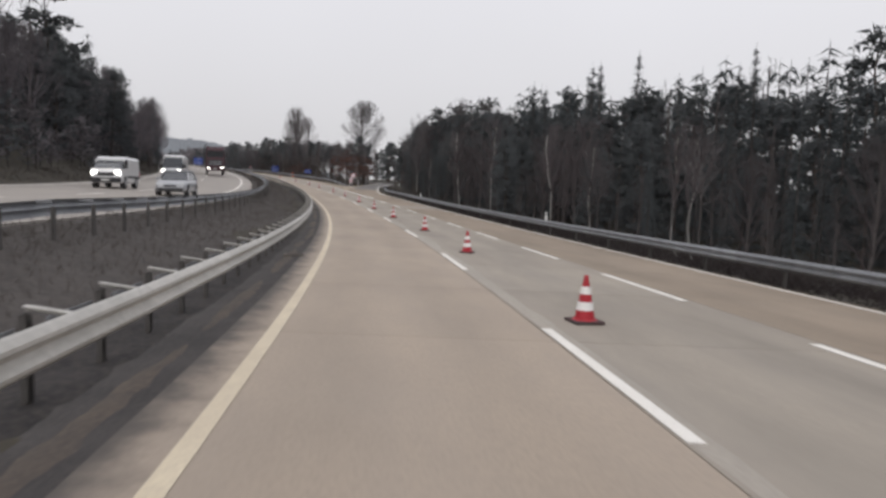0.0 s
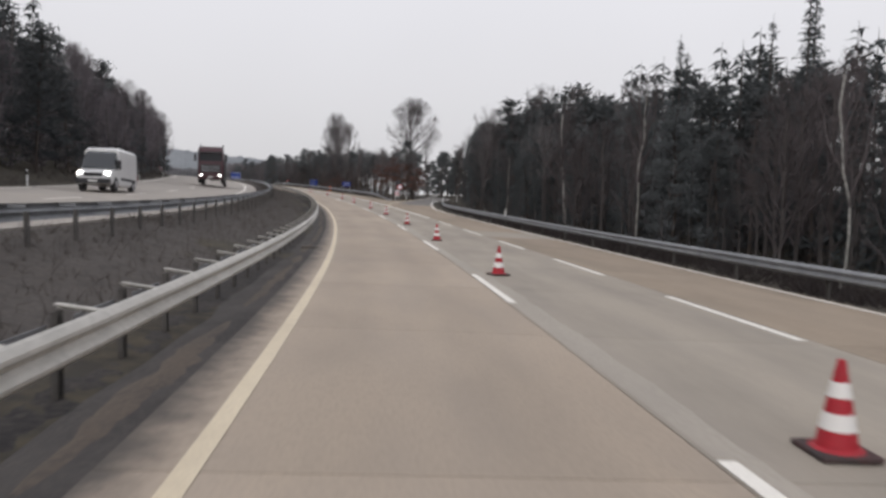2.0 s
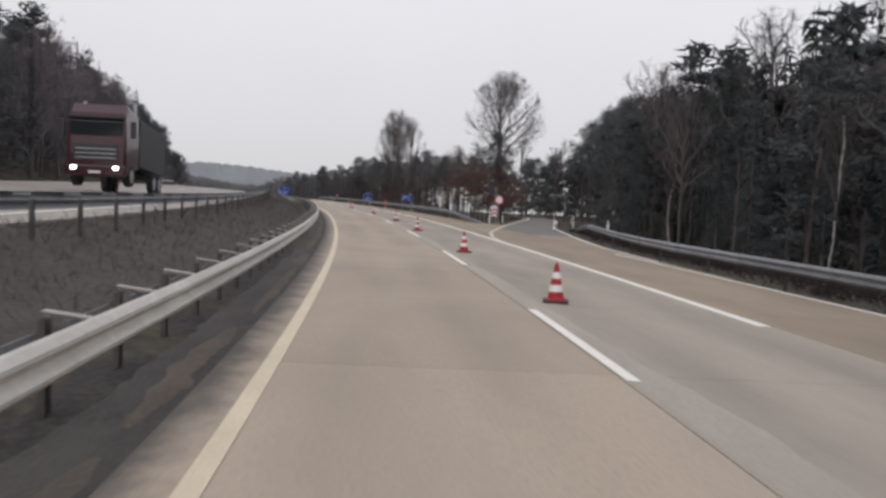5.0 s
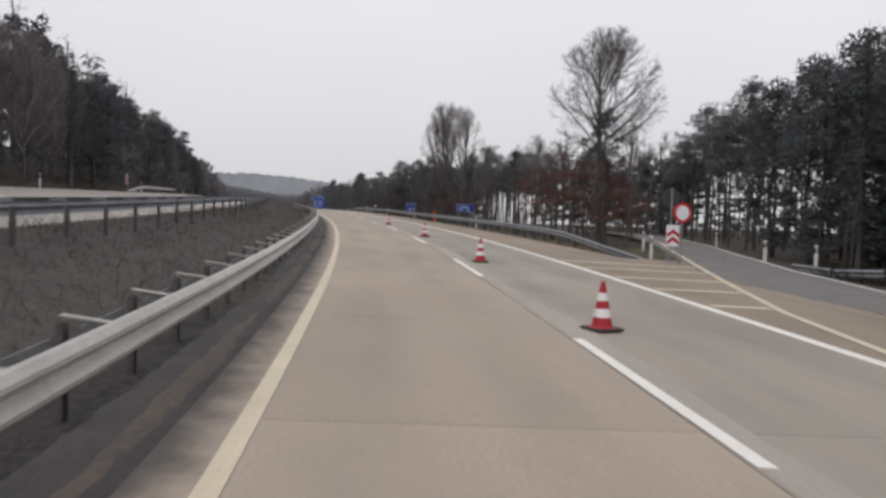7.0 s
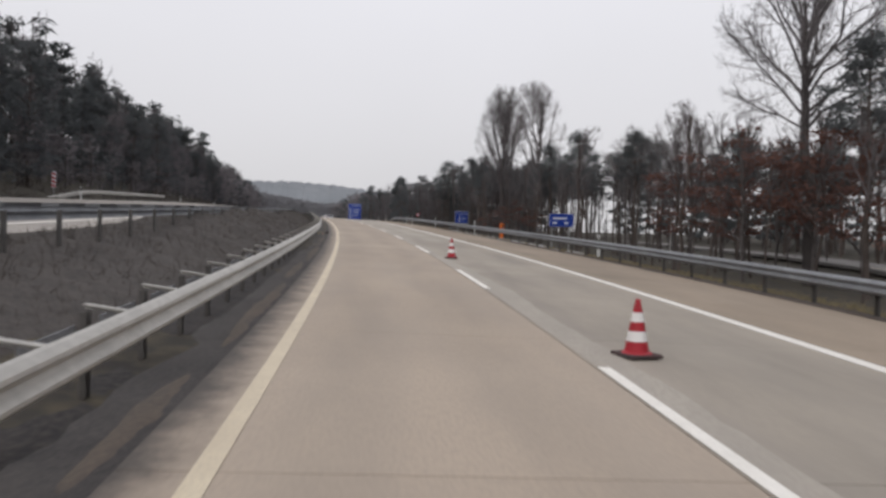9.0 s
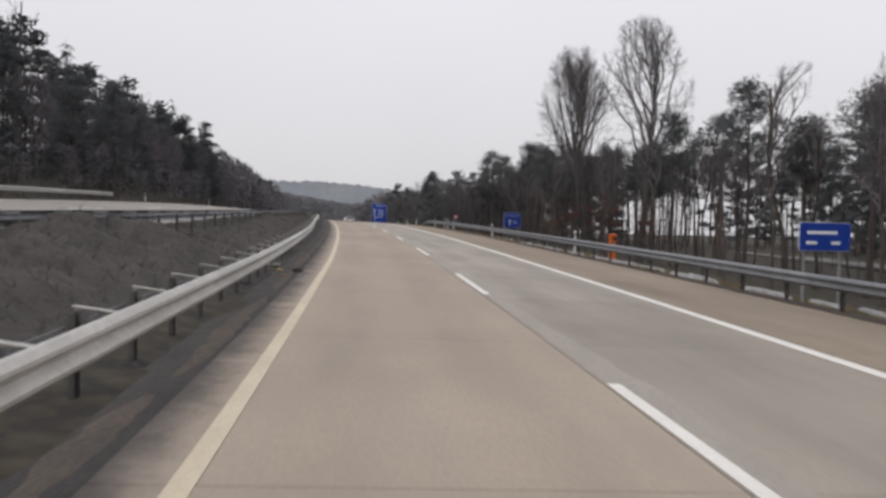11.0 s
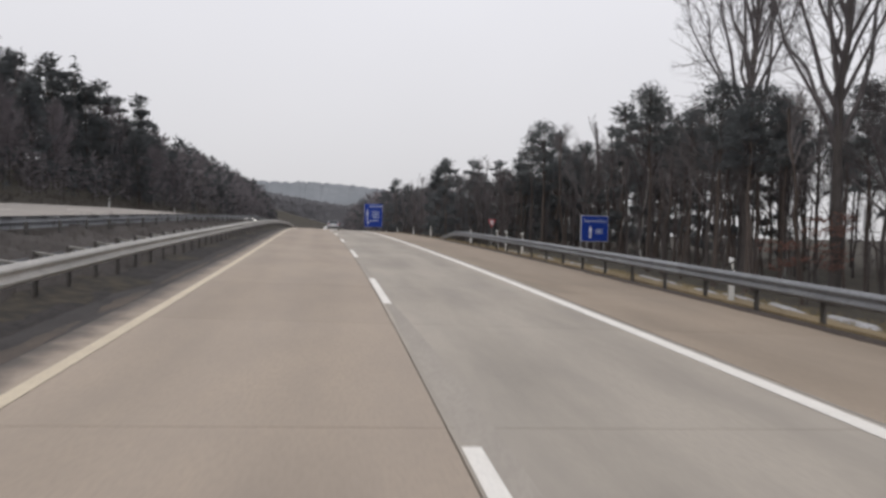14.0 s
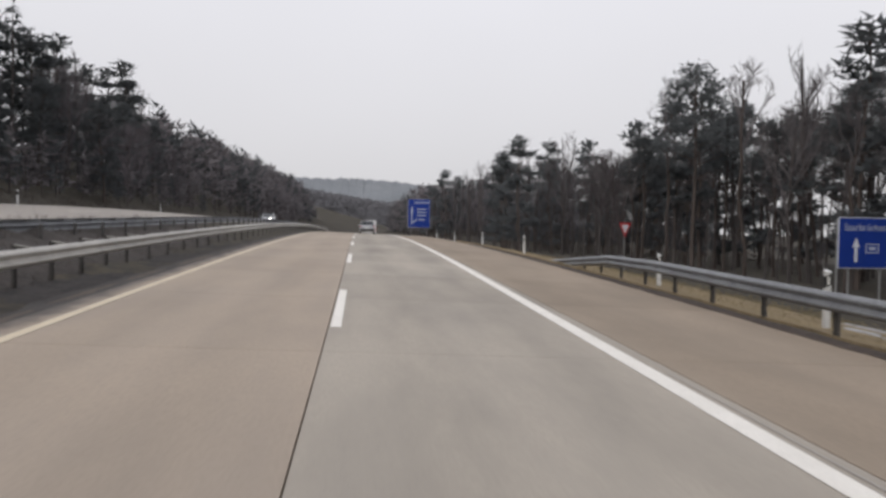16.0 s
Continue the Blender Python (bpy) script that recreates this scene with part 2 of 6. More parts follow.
M_COPPER = leafy("withered_beech_leaves", (0.115, 0.060, 0.050), (0.165, 0.084, 0.066))
M_BRUSH = leafy("dry_brush", (0.085, 0.074, 0.068), (0.115, 0.10, 0.088))
M_HEATH = material("heath", (0.085, 0.075, 0.07), 1.0, second=(0.055, 0.049, 0.047), scale=2.2, third=(0.11, 0.097, 0.086), fine=11, bump=1.0)
M_LEAFSOIL = material("leaf_soil", (0.046, 0.042, 0.042), 1.0, second=(0.026, 0.025, 0.026), scale=1.6, third=(0.088, 0.076, 0.066), fine=13, bump=1.0)
M_RIDGE = material("rusty_dirt", (0.112, 0.092, 0.078), 0.95, second=(0.076, 0.068, 0.064), scale=1.1, third=(0.17, 0.135, 0.105), fine=20, bump=0.5)
M_DRYGRASS = leafy("dry_grass", (0.16, 0.13, 0.07), (0.26, 0.21, 0.12))


# ---------------- mesh helpers ----------------
def from_np(name, verts, faces, mats, smooth=False):
    me = bpy.data.meshes.new(name)
    me.from_pydata([tuple(v) for v in verts], [], faces)
    for m in (mats if isinstance(mats, (list, tuple)) else [mats]):
        me.materials.append(m)
    if smooth:
        me.polygons.foreach_set("use_smooth", [True] * len(me.polygons))
    me.update()
    return me


def from_bm(name, bm, mat, smooth=False):
    me = bpy.data.meshes.new(name)
    bmesh.ops.recalc_face_normals(bm, faces=bm.faces)
    bm.to_mesh(me)
    bm.free()
    me.materials.append(mat)
    if smooth:
        me.polygons.foreach_set("use_smooth", [True] * len(me.polygons))
    return me


def child(name, me, parent, m=None, label=""):
    ob = new(name, me)
    ob.parent = parent
    if m is not None:
        ob.matrix_basis = m
    if label:
        ob["label"] = label
    return ob


def part(name, bm, mat, parent, label="", smooth=False):
    return child(name, from_bm(name, bm, mat, smooth), parent, None, label)


def box(bm, cx, cy, cz, sx, sy, sz, bevel=0.0, rot=None):
    m = Matrix.Translation((cx, cy, cz))
    if rot is not None:
        m = m @ rot
    r = bmesh.ops.create_cube(bm, size=1.0, matrix=m @ Matrix.Diagonal((sx, sy, sz, 1)))
    if bevel:
        es = list({e for v in r["verts"] for e in v.link_edges})
        bmesh.ops.bevel(bm, geom=es, offset=bevel, segments=2, affect='EDGES', profile=0.6)
    return bm


def tube(bm, p0, p1, r0, r1, sides=8, caps=True):
    d = Vector(p1) - Vector(p0)
    q = d.to_track_quat('Z', 'Y').to_matrix().to_4x4()
    bmesh.ops.create_cone(bm, cap_ends=caps, segments=sides, radius1=r0, radius2=r1, depth=d.length,
                          matrix=Matrix.Translation((Vector(p0) + Vector(p1)) / 2) @ q)
    return bm


# ---------------- the road's line ----------------
KNOT = np.arange(-40, 361, 40.0)
KAPPA = np.array([2.952, 2.476, 1.948, 2.325, 2.412, 1.241, 1.057, 0.082, -0.141, -0.038, 0.0]) * 1e-3
SLOPE = np.array([-4.177, -2.111, 0.185, 2.671, 3.992, 3.248, 3.598, 2.438, 0.379, -1.493, -2.0]) * 1e-2
RS = np.arange(-40, 1000.5, 1.0)
RTH = np.cumsum(np.interp(RS, KNOT, KAPPA))
RTH -= RTH[40]
RX = np.cumsum(-np.sin(RTH))
RY = np.cumsum(np.cos(RTH))
RZ = np.cumsum(np.interp(RS, KNOT, SLOPE))
RX, RY, RZ = RX - RX[40], RY - RY[40], RZ - RZ[40]

PROF_U = np.array([-400, -120, -70, -45, -32, -26, -23, -21.8, -21.3, -10.2, -9.7, -8.5, -6.6, -5.4, -4.2, 7.8, 8.6, 12, 20, 60, 400])
PROF_Z = np.array([34, 20, 12, 7.5, 4.6, 2.5, 1.62, 1.56, 1.55, 1.02, 0.98, 0.80, 0.34, 0.06, 0.134, -0.25, -0.36, -0.9, -1.7, -2.2, -3.0])


RAMP_S = [84, 95, 104, 108, 113, 124, 133, 145, 160, 185, 220]
RAMP_R = [7.8, 8.0, 8.8, 9.6, 10.7, 13.6, 17.2, 22.6, 29.0, 36.5, 44.0]
RAMP_L = [3.9, 3.9, 3.9, 4.2, 5.4, 9.6, 13.2, 18.4, 24.6, 32.0, 39.0]


def ramp_right(s):
    return np.interp(s, RAMP_S, RAMP_R)


def ramp_left(s):
    return np.interp(s, RAMP_S, RAMP_L)


def ramp_level(s, u):
    """Lifts the ground under the exit ramp to the carriageway's own cross fall."""
    along = np.interp(s, [84, 94, 170, 215], [0.0, 1.0, 1.0, 0.0])
    outer = np.clip((ramp_right(s) + 6.0 - u) / 5.0, 0, 1)
    inner = np.where(s < 122, 1.0, np.clip((u - ramp_left(s) + 3.5) / 2.5, 0, 1))
    return along * outer * inner * np.where(u > 7.8, -0.032 * u - np.interp(u, PROF_U, PROF_Z), 0.0)


def valley(s, u):
    """The ground climbs on both sides of the road farther ahead, and the opposite carriageway banks."""
    left = np.interp(s, [270, 420, 600, 800], [0, 7.0, 15.0, 24.0]) * np.clip((-u - 25) / 10, 0, 1)
    cross = np.interp(s, [40, 75, 112, 150, 220, 255, 280, 300, 340], [0, 0.1, 0.22, 0.2, 0.12, 0.2, 0.35, 0.46, 0.55]) * np.clip((-u - 10) / 9, 0, 1)
    right = np.interp(s, [320, 480, 620], [0, 5.5, 9.0]) * np.clip((u - 12) / 8, 0, 1)
    return left + right + cross + ramp_level(s, u)


def road_xyz(s, u, dz=0.0):
    """World place of road coordinates: s along, u to the right, dz above the local surface."""
    s, u = np.asarray(s, float), np.asarray(u, float)
    before = np.minimum(s - RS[0], 0)
    sc = np.clip(s, RS[0], RS[-1])
    th = np.interp(sc, RS, RTH)
    x = np.interp(sc, RS, RX) + u * np.cos(th) - before * np.sin(th)
    y = np.interp(sc, RS, RY) + u * np.sin(th) + before * np.cos(th)
    z = np.interp(sc, RS, RZ) + np.interp(u, PROF_U, PROF_Z) + valley(sc, u) + dz
    return np.stack(np.broadcast_arrays(x, y, z), -1)


def heading(s):
    return float(np.interp(s, RS, RTH))


def spot(s, u, dz=0.0, turn=0.0, slope=False):
    """Pose standing on the ground at (s, u), its y axis along the road."""
    p = road_xyz(s, u, dz)
    tilt = math.degrees(math.atan(float(np.interp(s, KNOT, SLOPE)))) if slope else 0
    return pose(p[0], p[1], p[2], tilt, 0, math.degrees(heading(s)) + turn)


def strip(name, s0, s1, step, us, dz, mat, thick=0.0, parent=None, label=""):
    """A band along the road between the offsets us (numbers or functions of s), at dz above the surface."""
    ss = np.linspace(s0, s1, max(2, int(round((s1 - s0) / step)) + 1))
    cols = [np.array([f(v) for v in ss]) if callable(f) else np.full(len(ss), float(f)) for f in us]
    lay = np.stack([road_xyz(ss, c, dz) for c in cols], 1)
    n, k = lay.shape[:2]
    verts = lay.reshape(-1, 3)
    faces = [(i * k + j, i * k + j + 1, (i + 1) * k + j + 1, (i + 1) * k + j) for i in range(n - 1) for j in range(k - 1)]
    if thick:
        low = verts.copy()
        low[:, 2] -= thick
        o = len(verts)
        verts = np.concatenate([verts, low])
        for i in range(n - 1):
            faces.append((i * k, (i + 1) * k, o + (i + 1) * k, o + i * k))
            faces.append((i * k + k - 1, o + i * k + k - 1, o + (i + 1) * k + k - 1, (i + 1) * k + k - 1))
        for j in range(k - 1):
            faces.append((j, o + j, o + j + 1, j + 1))
            e = (n - 1) * k
            faces.append((e + j, e + j + 1, o + e + j + 1, o + e + j))
    me = from_np(name, verts, faces, mat)
    uv = np.stack([np.stack(cols, 1).ravel(), np.repeat(ss, k)], -1)
    uv = np.concatenate([uv, uv]) if thick else uv
    idx = np.empty(len(me.loops), np.int32)
    me.loops.foreach_get("vertex_index", idx)
    me.uv_layers.new(name="along").data.foreach_set("uv", uv[idx].astype(np.float32).ravel())
    ob = child(name, me, parent, None, label) if parent else new(name, me)
    return ob


# ---------------- ground ----------------
def ground_sheet():
    fine = np.arange(-200, 130, 3.0)
    xs = np.concatenate([[-3500, -2200, -1400, -900, -600, -420, -300, -240], fine, [140, 170, 220, 300, 450, 700, 1100, 1800, 3500]])
    yfine = np.arange(-30, 420, 3.0)
    ys = np.concatenate([[-2500, -1500, -800, -400, -200, -100, -60], yfine, [430, 450, 480, 520, 580, 660, 760, 900, 1150, 1500, 2200, 3800]])
    X, Y = np.meshgrid(xs, ys, indexing="ij")
    P = np.stack([X.ravel(), Y.ravel()], -1)
    best = np.full(len(P), 1e18)
    s = np.zeros(len(P))
    for k in range(0, len(RS), 3):
        d = (P[:, 0] - RX[k]) ** 2 + (P[:, 1] - RY[k]) ** 2
        m = d < best
        best[m], s[m] = d[m], RS[k]
    for _ in range(3):
        t = np.interp(s, RS, RTH)
        dx, dy = P[:, 0] - np.interp(s, RS, RX), P[:, 1] - np.interp(s, RS, RY)
        s = np.clip(s - np.sin(t) * dx + np.cos(t) * dy, RS[0], RS[-1])
    t = np.interp(s, RS, RTH)
    dx, dy = P[:, 0] - np.interp(s, RS, RX), P[:, 1] - np.interp(s, RS, RY)
    u = np.clip(np.cos(t) * dx + np.sin(t) * dy, -400, 400)
    z = np.interp(s, RS, RZ) + np.interp(u, PROF_U, PROF_Z) + valley(s, u)
    paved = ((u > -4.9) & (u < 9.2)) | ((u > -22.4) & (u < -9.3))
    ramp = (s > 84) & (u > 5) & (u < 38) & (u < ramp_right(s) + 1.5)
    z = z - np.where(paved | ramp, 0.22, 0.0)
    rough = np.array([noise.noise((p[0] * 0.13, p[1] * 0.13, 0.0)) for p in P]) * 0.12
    z = z + np.where(paved | ramp, 0, rough)
    n, k = X.shape
    faces = [(i * k + j, (i + 1) * k + j, (i + 1) * k + j + 1, i * k + j + 1) for i in range(n - 1) for j in range(k - 1)]
    me = from_np("ground", np.stack([P[:, 0], P[:, 1], z], -1), faces, M_GRASS, smooth=True)
    return tagged(new("ground", me), "brown winter ground with dry grass under the trees", "ground", kind="structure")


ground_sheet()
EDGE_S = [-40, 90, 100, 127, 135, 300, 700]
EDGE_U = [7.75, 7.75, 7.75, 7.5, 7.5, 7.4, 7.4]


def right_edge(s):
    return float(np.interp(s, EDGE_S, EDGE_U))


# carriageway: bed, then slabs laid on it
road = tagged(strip("road", -40, 700, 4, [-4.4, 0, 3.9, 7.7], -0.05, M_JOINT, 0.25), "warm tan and grey concrete motorway carriageway with slab joints", "road", kind="structure")
SLAB = 5.0


def slab_row(s0, s1, ua, ub, mat, name="slab"):
    s = s0
    while s < s1 - 0.1:
        strip(name, s + 0.007, s + SLAB - 0.007, 2.5, [ua, ub], 0.0, mat, 0.05, road)
        s += SLAB


slab_row(-10, 310, -4.15, -0.104, M_SLAB_L)
slab_row(-10, 165, -0.087, 3.93, M_SLAB_R)
slab_row(165, 310, -0.087, 3.93, M_SLAB_R2)
slab_row(-10, 65, 3.95, right_edge, M_SHOULDER)
slab_row(65, 70, 3.95, right_edge, M_SLAB_R)
slab_row(70, 310, 3.95, right_edge, M_SHOULDER)
for a, b, m in ((-4.15, -0.104, M_SLAB_L), (-0.087, 3.93, M_SLAB_R2), (3.95, 7.4, M_SHOULDER)):
    strip("far_slabs", 310, 700, 5, [a, b], 0.0, m, 0.05, road)["kind"] = "stuff"
    strip("rear_slabs", -40, -10.02, 5, [a, b], 0.0, m, 0.05, road)["kind"] = "stuff"

EDGE_L = lambda v: float(np.interp(v, [0, 35, 50, 63, 97, 110, 123, 140, 167, 173, 181, 210, 230], [-0.01, 0.01, 0.01, -0.045, -0.045, -0.055, -0.025, 0.0, 0.0, 0.04, 0.02, 0.0, -0.06]))
EDGE_R = lambda v: float(np.interp(v, [140, 165, 177, 196, 208, 218, 230, 262], [3.755, 3.70, 3.635, 3.69, 3.625, 3.575, 3.60, 3.78]))
# pale worn band along the joint of the right-hand lane
wear_a = lambda v: -0.04 + 0.02 * noise.noise((v * 0.7, 6.1, 0))
wear_b = lambda v: 0.02 + float(np.interp(v, [-12, 15, 30, 95, 185, 212], [0.0, 0.5, 0.9, 1.0, 1.0, 0.0])) * (0.36 + 0.24 * noise.noise((v * 0.16, 2.4, 0)) + 0.10 * noise.noise((v * 0.9, 8.8, 0)) + 0.04 * noise.noise((v * 4.0, 1.8, 0)))
tagged(strip("worn_band", -12, 212, 0.3, [wear_a, lambda v: 0.5 * (wear_a(v) + wear_b(v)), wear_b], 0.002, M_WORN), "pale worn concrete beside the lane joint", "road surface", kind="structure")

# painted lines
tagged(strip("edge_line_left", -40, 700, 2, [lambda v: -3.69 + EDGE_L(v), lambda v: -3.53 + EDGE_L(v)], 0.006, M_YELLOW), "worn cream edge line along the median side", "road marking", kind="structure")
tagged(strip("edge_line_right", 83.7, 700, 2, [lambda v: EDGE_R(v) - 0.125, lambda v: EDGE_R(v) + 0.125], 0.006, M_WHITE), "solid white line between lane and hard shoulder", "road marking", kind="structure")
tagged(strip("edge_line_outer", -40, 100, 2, [7.45, 7.60], 0.006, M_WHITE), "thin white line at the outer edge of the exit lane", "road marking", kind="structure")
for a, b in ((190, 196.5), (197, 205.8), (206.2, 211.5), (212.2, 213.6), (214.1, 224.3)):
    tagged(strip("joint_sealant", a, b, 1, [lambda v: EDGE_R(v) + 0.205, lambda v: EDGE_R(v) + 0.24], 0.006, M_OPP), "thin pale run of sealant beside the white line", "road surface", "sealant runs", "structure")
for k in range(-3, 50):
    s = 10.88 + 12.244 * k
    tagged(strip("lane_dash", s - 4.59, s, 1.2, [-0.065, 0.085], 0.006, M_WHITE), "white dash of the broken lane line", "road marking", "lane dashes", "structure")
for k in range(-4, 9):
    s = 10.47 + 8.607 * k
    tagged(strip("exit_dash", s - 4.62, s, 1.2, [3.66, 3.83], 0.006, M_WHITE), "white dash beside the exit lane", "road marking", "exit lane dashes", "structure")

# exit ramp and gore
RL = lambda v: float(ramp_left(v)) - 0.35
RR = lambda v: float(ramp_right(v))
ramp_ob = tagged(strip("exit_ramp", 113, 220, 2, [lambda v: max(RL(v), 7.42), RR], 0.0, M_ASPHALT, 0.2), "grey asphalt exit ramp curving away", "road", kind="structure")
strip("ramp_taper", 92, 113, 1.5, [7.76, lambda v: RR(v) + 0.0], 0.0, M_SHOULDER, 0.2, ramp_ob)
strip("nose_slab", 113, 126, 1.0, [7.38, lambda v: max(7.40, RL(v) + 0.3)], -0.004, M_SHOULDER, 0.2, ramp_ob)
GL = lambda v: float(np.interp(v, [104, 107.9, 112.4, 116.2, 118.3, 121.2, 124.5, 135, 145, 160], [3.8, 4.25, 5.25, 6.55, 7.3, 8.4, 9.7, 14.1, 18.9, 25.1]))
tagged(strip("gore_line", 104.5, 160, 1, [lambda v: GL(v) - 0.1, lambda v: GL(v) + 0.1], 0.010, M_YELLOW), "cream line along the gore of the exit", "road marking", kind="structure")
tagged(strip("ramp_edge_line", 97, 160, 1, [lambda v: RR(v) - 0.35, lambda v: RR(v) - 0.2], 0.010, M_WHITE), "thin white outer edge line of the ramp", "road marking", kind="structure")
for s in (112.9, 115.5, 118.0, 120.6, 122.9):
    e = GL(s) - 0.15
    tagged(strip("hatch_stripe", s - 0.14, s + 0.14, 0.3, [4.0, (4.0 + e) / 2, e], 0.009, M_YELLOW), "pale hatching stripe of the gore", "road marking", "hatch stripes", "structure")

# gutter along the median and the opposite carriageway
tagged(strip("gutter", -40, 500, 2, [-4.95, -4.55, -4.16], -0.015, M_GUTTER, 0.15), "dirty dark gutter strip beside the lane", "gutter", kind="structure")
def dirt_ridges():
    """Low rusty banks of washed-up dirt with feathered feet, broken into runs of a few metres."""
    r = random.Random(5)
    v = -12.0
    while v < 250:
        a, b = v, v + 2.0 + 5.5 * r.random()
        u0, w, seed = -4.40 + 0.14 * (r.random() - 0.5), 0.13 + 0.10 * r.random(), r.random() * 40
        ss = np.arange(a, b, 0.12)
        rows = []
        for q in ss:
            f = math.sin(math.pi * (q - a) / (b - a)) ** 0.6
            m = u0 + 0.05 * noise.noise((q * 0.9, seed, 3))
            lo = m - w * f * (0.9 + 0.6 * noise.noise((q * 2.3, seed, 0))) - 0.02
            hi = min(-4.165, m + w * f * (0.7 + 0.6 * noise.noise((q * 3.1, seed, 4))) + 0.02)
            top = 0.008 * f * (1 + 0.6 * noise.noise((q * 5.0, seed, 9)))
            for u, z in ((lo, -0.024), (0.6 * lo + 0.4 * m, -0.010 + 0.4 * top), (m, -0.006 + top), (0.5 * (hi + m), -0.010 + 0.5 * top), (hi, -0.024)):
                rows.append(road_xyz(q, u, z + 0.004 * noise.noise((q * 9, u * 30, seed))))
        faces = [(i * 5 + j, i * 5 + j + 1, i * 5 + j + 6, i * 5 + j + 5) for i in range(len(ss) - 1) for j in range(4)]
        tagged(new("dirt_ridge", from_np("dirt_ridge", rows, faces, M_RIDGE, True)), "rusty brown ridge of washed-up dirt along the slab edge", "dirt", "dirt ridges", "structure")
        v = b + 0.1 + 1.2 * r.random()


def rail_foot():
    """Lumpy strip of dark rotting leaves and soil round the posts, with a ragged edge over the gutter."""
    ss = np.arange(-12, 250, 0.14)
    rows, k = [], 8
    for q in ss:
        inner = -4.80 + 0.10 * noise.noise((q * 0.5, 3.3, 0)) + 0.07 * noise.noise((q * 2.1, 5.1, 0)) + 0.04 * noise.noise((q * 6.3, 1.1, 0))
        for j in range(k):
            u = inner + (-5.75 - inner) * j / (k - 1)
            z = (-0.03, 0.010, 0.035, 0.05, 0.06, 0.06, 0.05, 0.03)[j]
            rows.append(road_xyz(q, u, z + (0.03 * noise.noise((q * 1.3, u * 2, 7)) + 0.025 * noise.noise((q * 4.7, u * 6, 2)) if j else 0)))
    faces = [(i * k + j, (i + 1) * k + j, (i + 1) * k + j + 1, i * k + j + 1) for i in range(len(ss) - 1) for j in range(k - 1)]
    tagged(new("median_soil", from_np("median_soil", rows, faces, M_LEAFSOIL, True)), "dark soil and rotting leaves under the median rail", "ground", kind="structure")


rail_foot()
dirt_ridges()
tagged(strip("opposite_road", -60, 700, 3, [-21.6, -16, -9.9], 0.02, M_OPP, 0.2), "pale concrete opposite carriageway, raised above the median", "road", kind="structure")
tagged(strip("opposite_edge_line", -60, 600, 3, [-20.75, -20.55], 0.03, M_WHITE), "white edge line of the opposite carriageway", "road marking", kind="structure")
tagged(strip("opposite_inner_line", -60, 600, 3, [-11.2, -11.0], 0.03, M_WHITE), "white inner line of the opposite carriageway", "road marking", kind="structure")
for k in range(-3, 40):
    s = 5 + 12.244 * k
    tagged(strip("opposite_dash", s - 4.5, s, 1.5, [-15.6, -15.42], 0.03, M_WHITE), "white lane dash of the opposite carriageway", "road marking", "opposite lane dashes", "structure")


# drain grates in the gutter
def drain_grate():
    root = tagged(new("drain_grate"), "dirty iron drain grate set in the gutter", "drain grate", "drain grates")
    for x, y, a, b in ((-0.25, 0, 0.05, 0.5), (0.25, 0, 0.05, 0.5), (0, -0.235, 0.45, 0.04), (0, 0.235, 0.45, 0.04)):
        part("frame", box(bmesh.new(), x, y, 0, a, b, 0.05, 0.006), M_DUST, root)
    for k in range(6):
        part("slat", box(bmesh.new(), -0.19 + 0.076 * k, 0, -0.004, 0.03, 0.43, 0.04, 0.004), M_POST, root)
    return root


for s in (20.5, 54.0, 129.0):
    drain_grate().matrix_basis = spot(s, -4.33, 0.008, 0, True)


# ---------------- guard rails ----------------
def beam_mesh(length, mat, name="beam"):
    """W-profile steel beam, 0.31 m deep, face towards +x, top at z = 0."""
    prof = [(0.0, 0.0), (0.028, -0.012), (0.078, -0.055), (0.083, -0.085), (0.03, -0.130), (0.012, -0.155),
            (0.03, -0.180), (0.083, -0.225), (0.078, -0.255), (0.028, -0.298), (0.0, -0.31)]
    t = 0.005
    ring = prof + [(x - t, z) for x, z in reversed(prof)]
    k = len(ring)
    verts = [(x, y, z) for y in (0.0, length) for x, z in ring]
    faces = [(i, (i + 1) % k, k + (i + 1) % k, k + i) for i in range(k)] + [tuple(range(k))[::-1], tuple(range(k, 2 * k))]
    return from_np(name, verts, faces, mat)


def post_mesh(h, mat):
    """Sigma-shaped steel post standing on z = 0."""
    bm = bmesh.new()
    box(bm, 0, 0, h / 2 - 0.2, 0.006, 0.10, h + 0.4)
    box(bm, 0.025, 0.05, h / 2 - 0.2, 0.055, 0.006, h + 0.4)
    box(bm, 0.025, -0.05, h / 2 - 0.2, 0.055, 0.006, h + 0.4)
    return from_bm("post", bm, mat)


def spacer_mesh(mat, length, tilt=0.0):
    """Angle-iron arm reaching back from the beam, its far end raised by tilt."""
    bm = bmesh.new()
    box(bm, -length / 2, 0, 0, length, 0.07, 0.012)
    box(bm, -length / 2, 0.03, -0.02, length, 0.005, 0.04)
    for v in bm.verts:
        v.co.z -= tilt * v.co.x / length
    return from_bm("spacer", bm, mat)


